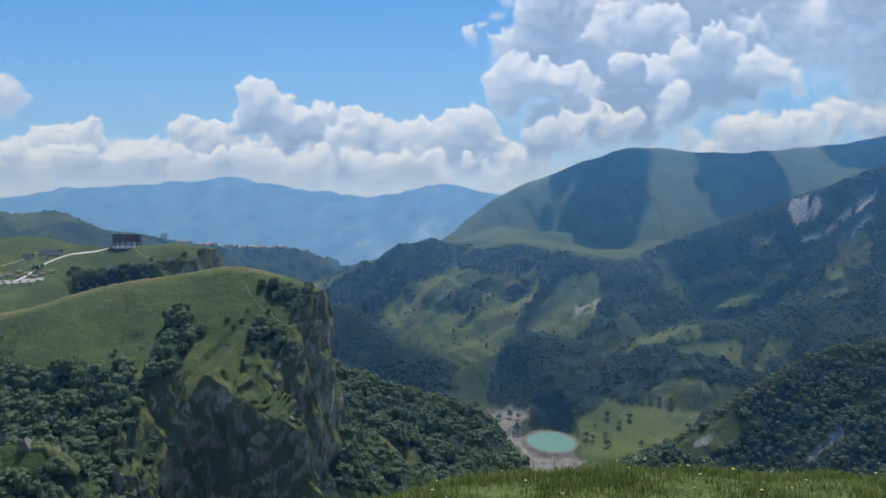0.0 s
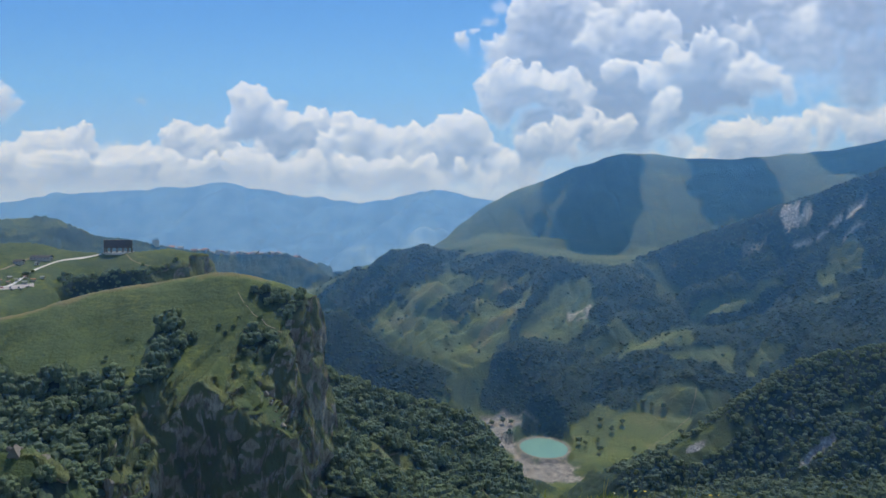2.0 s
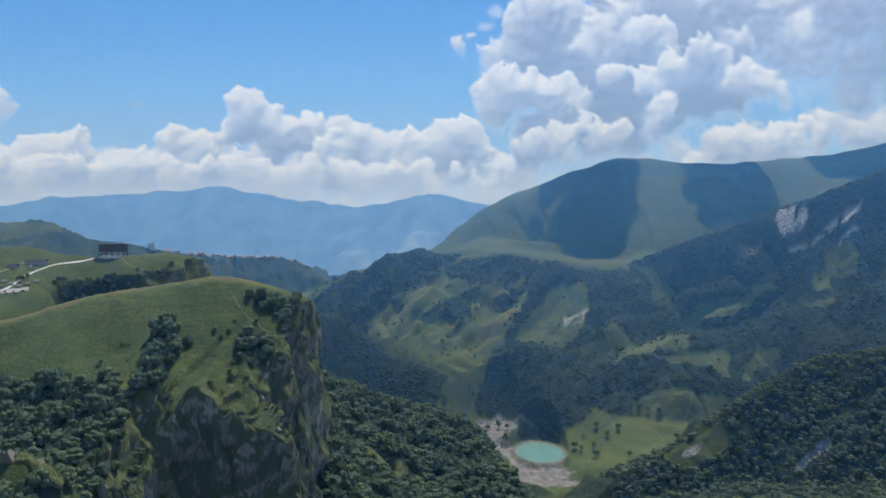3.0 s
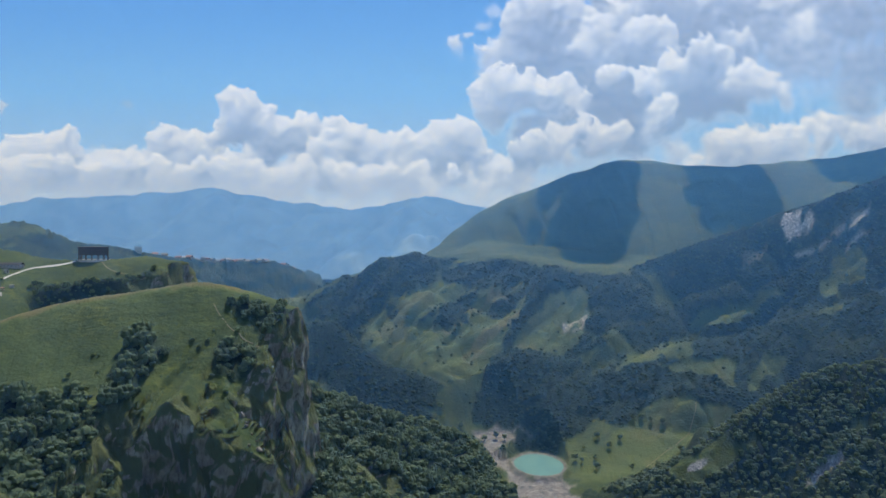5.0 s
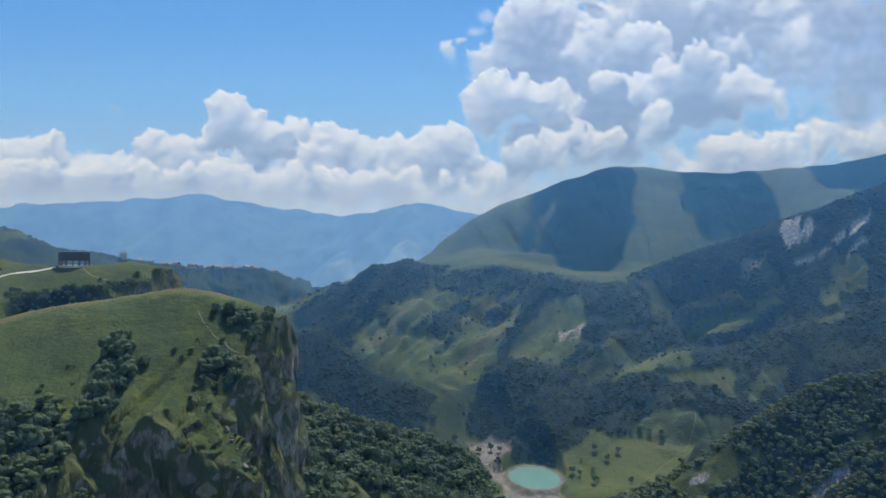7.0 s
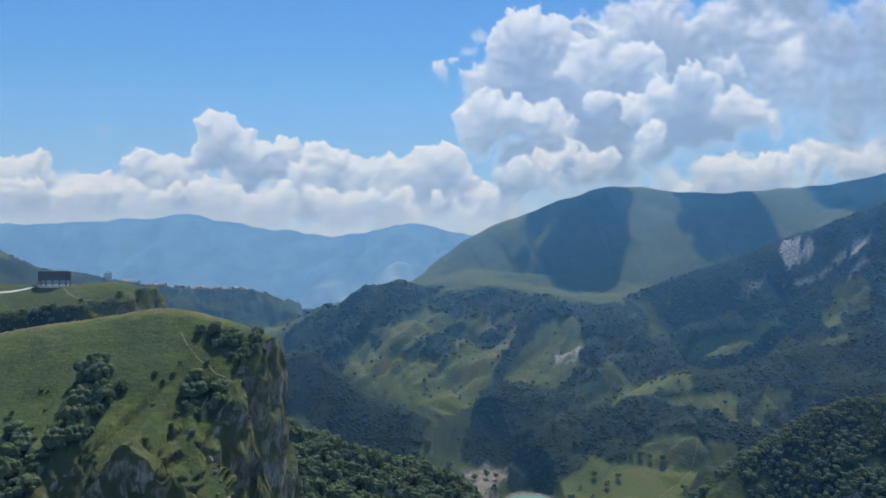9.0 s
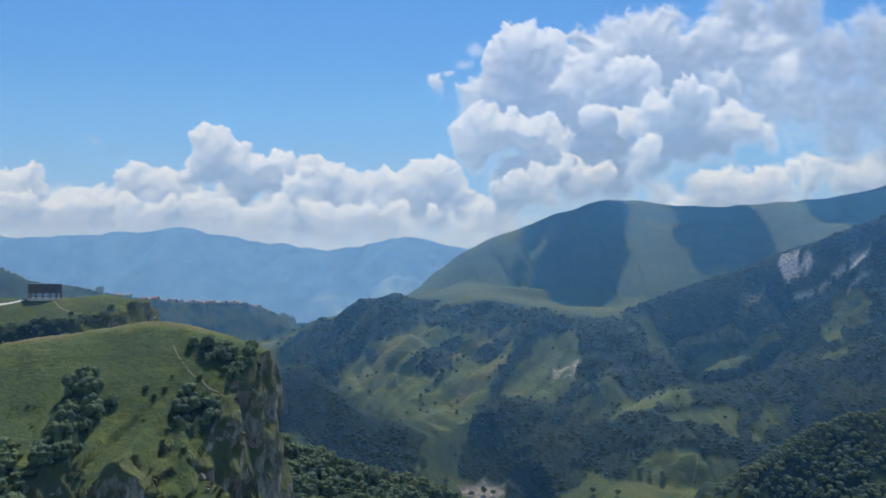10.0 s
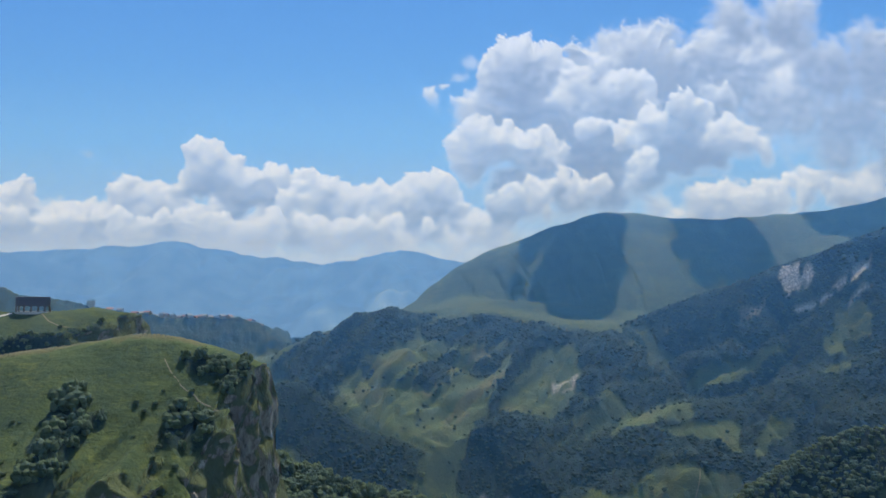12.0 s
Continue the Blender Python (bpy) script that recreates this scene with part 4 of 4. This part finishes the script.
STONE = plain("dark_stone", (0.10, 0.085, 0.075))
GRIT = plain("trodden_gravel", (0.34, 0.30, 0.27), 0.95, 0.3, 0.3)
CONCRETE = plain("pale_concrete", (0.52, 0.49, 0.45))
ROOF = plain("dark_roof", (0.07, 0.06, 0.06))
PLASTER = plain("plaster", (0.40, 0.36, 0.31))
TIN = plain("tin_roof", (0.25, 0.24, 0.24), 0.7)
RUST = plain("rusty_roof", (0.30, 0.14, 0.09), 0.6)
BARK = plain("bark", (0.09, 0.07, 0.05))
GLASS = plain("window_glass", (0.04, 0.05, 0.06), 0.1)
TYRE = plain("tyre", (0.02, 0.02, 0.02))
DIRT = plain("trodden_earth", (0.20, 0.175, 0.11), 0.95)


def part(name, bm, mat, parent, label=""):
    me = bpy.data.meshes.new(name)
    bm.to_mesh(me)
    bm.free()
    me.materials.append(mat)
    ob = new(name, me)
    ob.parent = parent
    if label:
        ob["label"] = label
    return ob


def box(x0, x1, y0, y1, z0, z1, bevel=0.0):
    b = bmesh.new()
    bmesh.ops.create_cube(b, size=1, matrix=Matrix.Translation(((x0 + x1) / 2, (y0 + y1) / 2, (z0 + z1) / 2)) @ Matrix.Diagonal((x1 - x0, y1 - y0, z1 - z0, 1)))
    if bevel:
        bmesh.ops.bevel(b, geom=b.edges[:], offset=bevel, segments=1, affect="EDGES")
    return b


def on_land(x, y):
    return float(land(np.array([float(x)]), np.array([float(y)]))[0][0])


def arc_band(r0, r1, a0, a1, z0, z1, n_=28):
    """A curved wall; z0 may be a function of the angle's share."""
    b = bmesh.new()
    rows = []
    for i in range(n_ + 1):
        t = i / n_
        a = radians(a0 + (a1 - a0) * t)
        low = z0(t) if callable(z0) else z0
        rows.append([b.verts.new((r * math.cos(a), r * math.sin(a), z)) for r, z in ((r0, low), (r1, low), (r1, z1), (r0, z1))])
    for p, q in zip(rows[:-1], rows[1:]):
        for k in range(4):
            b.faces.new((p[k], p[(k + 1) % 4], q[(k + 1) % 4], q[k]))
    b.faces.new(rows[0][::-1])
    b.faces.new(rows[-1])
    bmesh.ops.recalc_face_normals(b, faces=b.faces[:])
    return b


def viewpoint():
    """A curved wall lifted on arches round a lookout terrace."""
    top = new("lookout_monument")
    bays = 7
    arch = lambda t: 4.0 + 1.7 * math.sqrt(max(0.0, 1 - (2 * ((t * bays) % 1.0) - 1) ** 2))
    part("wall", arc_band(16.4, 17.6, 190, 350, arch, 15.0, 84), STONE, top, "dark curved stone wall pierced by low arches")
    for i in range(bays + 1):
        a = radians(190 + 160 * i / bays)
        c, s_ = 17 * math.cos(a), 17 * math.sin(a)
        b = box(-0.7, 0.7, -0.8, 0.8, -2.5, 4.3, 0.08)
        bmesh.ops.transform(b, matrix=Matrix.Translation((c, s_, 0)) @ Matrix.Rotation(a, 4, "Z"), verts=b.verts[:])
        part("pier", b, STONE, top)
    b = bmesh.new()
    bmesh.ops.create_cone(b, cap_ends=True, segments=48, radius1=18.6, radius2=18.6, depth=2.6, matrix=Matrix.Translation((0, 0, -1.3)))
    part("terrace", b, CONCRETE, top, "pale concrete terrace floor")
    part("parapet", arc_band(18.0, 18.4, -8, 188, 0, 1.1), CONCRETE, top)
    part("coping", arc_band(16.2, 17.8, 190, 350, 15.0, 15.5), CONCRETE, top, "weathered pale coping")
    top.matrix_world = pose(-379, 1034, on_land(-379, 1024) + 0.6, 0, 0, 0)
    return tagged(top, "dark curved lookout monument on arches at the cliff's edge", "monument")


def ribbon(name, label, line, width, mat, category, thick=0.25, step=3.0):
    """A strip of surfacing laid over the land along a line."""
    p = np.array(line, float)
    seg = np.hypot(*np.diff(p, axis=0).T)
    s_ = np.concatenate([[0], np.cumsum(seg)])
    t = np.arange(0, s_[-1], step)
    x, y = np.interp(t, s_, p[:, 0]), np.interp(t, s_, p[:, 1])
    for _ in range(3):
        x[1:-1], y[1:-1] = (x[:-2] + 2 * x[1:-1] + x[2:]) / 4, (y[:-2] + 2 * y[1:-1] + y[2:]) / 4
    dx, dy = np.gradient(x), np.gradient(y)
    ln = np.hypot(dx, dy)
    nx, ny = -dy / ln, dx / ln
    w = width * (1 + 0.15 * fbm(t, t * 0 + 3, 14, 2, 501)) / 2
    cols = []
    for k in (-1.0, -0.5, 0, 0.5, 1.0):
        px, py = x + nx * w * k, y + ny * w * k
        cols.append(np.stack([px, py, land(px, py)[0] + (thick if abs(k) < 1 else -0.3)], -1))
    me = mesh_grid(name, np.stack(cols, 1).reshape(-1, 3), len(t), 5)
    me.materials.append(mat)
    return tagged(new(name, me), label, category, kind="structure")


def gable(w, l, h0, h1, over):
    """A pitched roof with eaves and thickness."""
    b = bmesh.new()
    prof = [(-w / 2 - over, h0 - 0.2), (0, h1), (w / 2 + over, h0 - 0.2), (w / 2 + over, h0), (0, h1 + 0.25), (-w / 2 - over, h0)]
    ends = [[b.verts.new((x, y, z)) for x, z in prof] for y in (-l / 2 - over, l / 2 + over)]
    for k in range(6):
        b.faces.new((ends[0][k], ends[0][(k + 1) % 6], ends[1][(k + 1) % 6], ends[1][k]))
    for q in ((0, 1, 4, 5), (1, 2, 3, 4)):
        b.faces.new([ends[0][k] for k in q])
        b.faces.new([ends[1][k] for k in q][::-1])
    bmesh.ops.recalc_face_normals(b, faces=b.faces[:])
    return b


def house(name, label, w, l, h, wall_mat, roof_mat, windows=3):
    top = new(name)
    part("wall", box(-w / 2, w / 2, -l / 2, l / 2, -3, h), wall_mat, top)
    part("roof", gable(w, l, h, h + w * 0.32, 0.5), roof_mat, top)
    for side in (-1, 1):
        for i in range(windows):
            y = -l / 2 + l * (i + 0.5) / windows
            x = side * w / 2
            part("window", box(min(x, x + side * 0.08), max(x, x + side * 0.08), y - 0.5, y + 0.5, h * 0.35, h * 0.75), GLASS, top)
    part("door", box(-0.5, 0.5, -l / 2 - 0.08, -l / 2, 0, 2.1), ROOF, top)
    return tagged(top, label, "house")


def car(colour, label):
    top = new("car")
    paint = plain("car_paint", colour, 0.35, 0.05)
    part("body", box(-2.1, 2.1, -0.85, 0.85, 0.3, 0.95, 0.12), paint, top)
    b = box(-1.2, 1.0, -0.75, 0.75, 0.95, 1.5, 0.05)
    for v in b.verts:
        if v.co.z > 1.3:
            v.co.x *= 0.75
            v.co.y *= 0.9
    part("cabin", b, GLASS, top, "dark glazed cabin")
    for x in (-1.3, 1.3):
        for y in (-0.8, 0.8):
            b = bmesh.new()
            bmesh.ops.create_cone(b, cap_ends=True, segments=14, radius1=0.32, radius2=0.32, depth=0.22, matrix=Matrix.Translation((x, y, 0.32)) @ Matrix.Rotation(radians(90), 4, "X"))
            part("wheel", b, TYRE, top)
    return tagged(top, label, "car", "cars parked by the road")


def stall(label, roof_mat):
    top = new("market_stall")
    part("counter", box(-2.4, 2.4, -1.2, 1.2, 0, 1.0, 0.04), PLASTER, top)
    for x in (-2.3, 2.3):
        for y in (-1.1, 1.1):
            part("post", box(x - 0.06, x + 0.06, y - 0.06, y + 0.06, 0, 2.3), ROOF, top)
    part("roof", gable(3.0, 5.4, 2.3, 2.9, 0.1), roof_mat, top)
    top.children[-1].rotation_euler[2] = radians(90)
    return tagged(top, label, "stall", "stalls by the car park")


def place(ob, x, y, turn, lift=0.0):
    ob.matrix_world = pose(x, y, on_land(x, y) + lift, 0, 0, turn)
    return ob


viewpoint()
ribbon("road", "pale concrete road leading to the lookout", [(-462, 905), (-452, 925), (-453, 948), (-449, 972), (-438, 992), (-420, 1006), (-402, 1016), (-396, 1022)], 6.0, CONCRETE, "road")
ribbon("road", "pale dirt road across the plateau", [(-520, 930), (-500, 944), (-486, 966), (-478, 990), (-470, 1012)], 3.5, DIRT, "road")
ribbon("pavement", "pale gravelled car park beside the road", [(-500, 906), (-480, 908), (-460, 910), (-440, 914), (-428, 920)], 15.0, GRIT, "car park")
ribbon("path", "narrow trodden path below the lookout", [(-366, 1020), (-352, 1002), (-340, 995), (-326, 992)], 2.0, DIRT, "path")
ribbon("path", "worn earth path down the grassy spur", [(-158, 692), (-150, 680), (-138, 670), (-126, 664), (-116, 660)], 1.1, DIRT, "path", 0.12)
ribbon("path", "faint trodden track across the valley meadow", [(405, 1270), (398, 1252), (378, 1230), (362, 1215), (340, 1200), (318, 1178), (300, 1155)], 1.5, DIRT, "path", 0.15)

long_shed = house("long_shed", "long low dark-roofed building beside the road", 7, 26, 3.0, PLASTER, ROOF, 6)
place(long_shed, -458, 1000, 80)
long_shed2 = house("low_shed", "small dark-roofed shed near the long building", 6, 12, 2.6, PLASTER, ROOF, 3)
place(long_shed2, -478, 986, 74)
white_hut = house("white_hut", "small pale hut in front of the shed", 4, 5, 2.6, CONCRETE, TIN, 1)
place(white_hut, -456, 984, 40)

tints = [((0.75, 0.75, 0.75), "white car parked on the gravel"), ((0.08, 0.09, 0.10), "dark grey car parked on the gravel"), ((0.35, 0.05, 0.04), "red car parked on the gravel"), ((0.45, 0.47, 0.5), "silver car parked on the gravel")]
r_ = random.Random(5)
cars = [car(*t) for t in tints]
for i in range(14):
    x, y = -492 + i * 4.6, 903 + 7 * (i % 2) + r_.uniform(-1, 1)
    m = pose(x, y, on_land(x, y) + 0.25, 0, 0, r_.uniform(60, 120))
    if i < 4:
        cars[i].matrix_world = m
    else:
        copy_thing(cars[r_.randrange(4)], m)
stalls = [stall("wooden market stall under a tin roof", TIN), stall("wooden market stall under a rusty roof", RUST)]
for i in range(9):
    x, y = -478 + i * 6.2, 922 + 8 * (i % 3) + r_.uniform(-2, 2)
    m = pose(x, y, on_land(x, y), 0, 0, r_.uniform(-30, 30))
    if i < 2:
        stalls[i].matrix_world = m
    else:
        copy_thing(stalls[i % 2], m)

# village on the far plateau
homes = [house("village_house", "small pale house with a tin roof in the far village", 8, 10, 5, PLASTER, TIN, 2), house("village_house", "small plastered house with a rusty roof in the far village", 8, 11, 5, PLASTER, RUST, 2)]
for h_ in homes:
    tagged(h_, group="houses of the far village")
for i in range(56):
    u = r_.random()
    x, y = -500 + 240 * u + r_.uniform(-12, 12), 1628 + 66 * u + r_.uniform(-2, 38)
    m = pose(x, y, on_land(x, y), 0, 0, r_.uniform(0, 180))
    if i < 2:
        homes[i].matrix_world = m
    else:
        copy_thing(homes[i % 2], m)
hotel = house("village_hotel", "tall pale hotel block standing above the village", 12, 18, 10, CONCRETE, ROOF, 5)
place(hotel, -512, 1590, 20)


# ---------------------------------------------------------------- single trees and shrubs
def tree(seed, label, tall=10.0, wide=7.0, bare=0.28):
    top = new("tree")
    b = bmesh.new()
    rng = random.Random(seed)
    trunk = tall * (bare + 0.25)
    bmesh.ops.create_cone(b, cap_ends=True, segments=8, radius1=tall * 0.028, radius2=tall * 0.012, depth=trunk, matrix=Matrix.Translation((0, 0, trunk / 2 - 0.3)))
    for k in range(4):
        a = k * 1.6 + rng.random()
        bmesh.ops.create_cone(b, cap_ends=True, segments=5, radius1=tall * 0.012, radius2=tall * 0.004, depth=tall * 0.3,
                              matrix=Matrix.Translation((math.cos(a) * tall * 0.09, math.sin(a) * tall * 0.09, trunk * 0.85)) @ Matrix.Rotation(a, 4, "Z") @ Matrix.Rotation(0.7, 4, "Y"))
    part("trunk", b, BARK, top)
    co, tri = crown_shape(seed, 30, 1, 0.34)
    me = mesh_tris("crown", co * [wide, wide, tall * (1 - bare)] + [0, 0, tall * bare * 0.75], tri, False)
    me.materials.append(LEAVES)
    c = new("crown", me)
    c.parent = top
    return tagged(top, label, "tree")


def shrub(seed, label):
    co, tri = crown_shape(seed, 24, 1, 0.34)
    me = mesh_tris("shrub", co * [4.2, 4.2, 3.6], tri, False)
    me.materials.append(LEAVES)
    return tagged(new("shrub", me), label, "shrub", "shrubs on the grassy spur")


TREES = [(228, 1212), (212, 1190), (220, 1183), (238, 1186), (235, 1162), (241, 1168), (281, 1152), (334, 1256), (322, 1262), (309, 1262), (281, 1222), (349, 1248), (262, 1206), (250, 1228), (352, 1172), (110, 1262), (122, 1258), (93, 1256), (206, 1238), (-20, 1262), (30, 1266), (60, 1268)]
grown = [tree(31 + k, t) for k, t in enumerate(("round-crowned green tree standing alone in the meadow", "slender green tree at the meadow's edge", "broad dark-green tree near the pond"))]
for i, (x, y) in enumerate(TREES):
    k = 0.65 + 0.75 * r_.random()
    m = pose(x, y, on_land(x, y), 0, 0, r_.uniform(0, 360)) @ Matrix.Diagonal((k, k, k * r_.uniform(0.9, 1.25), 1))
    if i < 3:
        grown[i].matrix_world = m
    else:
        copy_thing(grown[i % 3], Matrix.Identity(4)).matrix_basis = m
bush = [shrub(71 + k, t) for k, t in enumerate(("small dark shrub on the grassy spur", "rounded green shrub on the grassy slope"))]
for i in range(34):
    if i < 12:
        x, y = -140 + r_.uniform(-26, 22), 650 + r_.uniform(-32, 22)
    else:
        x, y = -240 + r_.uniform(-110, 60), 640 + r_.uniform(-30, 26)
    k = r_.uniform(0.45, 1.15)
    m = pose(x, y, on_land(x, y) - 0.3, 0, 0, r_.uniform(0, 360)) @ Matrix.Diagonal((k, k, k, 1))
    if i < 2:
        bush[i].matrix_world = m
    else:
        copy_thing(bush[i % 2], Matrix.Identity(4)).matrix_basis = m


# boulders on the crags
def boulder(seed, label):
    r = np.random.RandomState(seed)
    co, tri = ball(2)
    cuts = r.normal(size=(7, 3))
    cuts /= np.linalg.norm(cuts, axis=1, keepdims=True)
    for c in cuts:
        over = np.clip(co @ c - r.uniform(0.45, 0.75), 0, None)
        co = co - over[:, None] * c
    me = mesh_tris("boulder", co * [2.4, 2.0, 2.3], tri, False)
    me.materials.append(CRAG)
    return tagged(new("boulder", me), label, "rock", "boulders on the crags")


CRAG = plain("crag_rock", (0.20, 0.17, 0.13), 0.95, 0.55, 0.9)
stones = [boulder(k, t_) for k, t_ in enumerate(("angular grey-brown boulder on the crag", "jagged pale rock at the cliff's edge", "weathered brown rock in the grass"))]
for i in range(64):
    lines = (((-172, 584), (-150, 576)), ((-140, 574), (-100, 582)), ((-104, 586), (-116, 616)), ((-106, 640), (-100, 660)), ((-270, 474), (-214, 482)), ((-176, 570), (-186, 545)))
    (ax, ay), (bx, by) = lines[i % 6]
    f_ = r_.random()
    x, y = ax + f_ * (bx - ax) + r_.uniform(-4, 4), ay + f_ * (by - ay) + r_.uniform(-3, 6)
    k = r_.uniform(0.35, 1.1)
    m = pose(x, y, on_land(x, y) + 0.3 * k, r_.uniform(-25, 25), r_.uniform(-25, 25), r_.uniform(0, 360)) @ Matrix.Diagonal((k, k, k * r_.uniform(0.8, 1.7), 1))
    if i < 3:
        stones[i].matrix_world = m
    else:
        copy_thing(stones[i % 3], Matrix.Identity(4)).matrix_basis = m


def pinnacle(seed, label, tall, wide):
    """A standing crag, wider at the foot, with a broken head."""
    r = np.random.RandomState(seed)
    co, tri = ball(3)
    up = (co[:, 2:3] + 1) / 2
    girth = wide * (1.15 - 0.55 * up) * (1 + 0.28 * fbm(co[:, 0:1] * 4 + seed, co[:, 2:3] * 9 + co[:, 1:2] * 3, 1.0, 3, seed))
    co = np.concatenate([co[:, :2] * girth, co[:, 2:3] * tall / 2 + tall * 0.32], 1)
    for c in r.normal(size=(10, 3)) * [1, 1, 0.6]:
        c = c / np.linalg.norm(c)
        reach = (co @ c).max()
        co = co - np.clip(co @ c - reach * r.uniform(0.5, 0.8), 0, None)[:, None] * c
    me = mesh_tris("crag", co, tri, False)
    me.materials.append(CRAG)
    return tagged(new("crag", me), label, "rock", "crags on the wooded slope")


for i, (x, y, tall, wide) in enumerate(((-204, 528, 24, 4.2), (-197, 536, 19, 3.4), (-256, 470, 10, 7.0), (-236, 474, 11, 6.0), (-222, 478, 9, 6.5), (-274, 468, 8, 8.0))):
    place(pinnacle(11 + i, ("lone weathered rock pillar rising from the bushes", "jagged rocky outcrop with grass on its ledges")[i > 1], tall, wide), x, y, 40 * i, -1.0 if i < 2 else -3.5)


# scattered bushes over the open hillsides
def hillside_bushes():
    x, y, r = scatter(-210, 700, 1290, 1560, 7.5, 881)
    h, w, s, (fo, ro, pa, dr, gr) = cover_at(x, y)
    ok = (fo < 0.3) & (r.rand(len(x)) < 0.09) & np.isin(w, [ID[k] for k in ("mid_hill", "mid_spur", "terrace", "white_rock", "mid_spur_east")])
    x, y, h = x[ok], y[ok], h[ok]
    sz = r.uniform(2.5, 6.0, len(x))
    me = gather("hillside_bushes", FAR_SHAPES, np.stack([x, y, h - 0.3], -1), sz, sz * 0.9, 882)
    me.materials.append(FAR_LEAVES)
    return tagged(new("hillside_bushes", me), "single dark bushes dotted over the open slopes", "bushes", kind="stuff")


hillside_bushes()


# ---------------------------------------------------------------- clouds overhead
def cloud_overhead(seed, label, middle, wide, deep):
    """A heap of cloud high over the hill, which throws its shadow on it."""
    r = np.random.RandomState(seed)
    base, tri = ball(3)
    cos, tris = [], []
    for k in range(60):
        a, q = r.uniform(0, 6.28), math.sqrt(r.rand())
        rad = r.uniform(20, 40) * (1.15 - 0.5 * q)
        c = np.array([math.cos(a) * q * wide, math.sin(a) * q * deep, r.uniform(0, 22)])
        wob = 1 + 0.22 * fbm(base[:, 0:1] * 3 + seed, base[:, 1:2] * 3 + base[:, 2:3] * 2 + k, 1.0, 3, seed)
        cos.append(base * wob * rad * [1, 1, 0.7] + c)
        tris.append(tri + len(base) * k)
    me = mesh_tris("cloud", np.concatenate(cos), np.concatenate(tris))
    me.materials.append(CLOUD)
    ob = new("cloud", me)
    ob.location = middle
    return tagged(ob, label, "cloud", "clouds above the hill", "structure")


CLOUD = material("cloud_white", 1.0)
CLOUD.node_tree.nodes["Principled BSDF"].inputs["Base Color"].default_value = (0.9, 0.9, 0.92, 1)
cloud_overhead(1, "white heaped cloud drifting high above the hill", Vector((345, 1820, 420)) + sun_dir * 1050, 105, 118)
cloud_overhead(2, "broad white cloud high above the hill's shoulder", Vector((655, 1815, 420)) + sun_dir * 1050, 92, 105)
cloud_overhead(3, "long white cloud high above the ridge", Vector((990, 1880, 510)) + sun_dir * 1050, 120, 60)
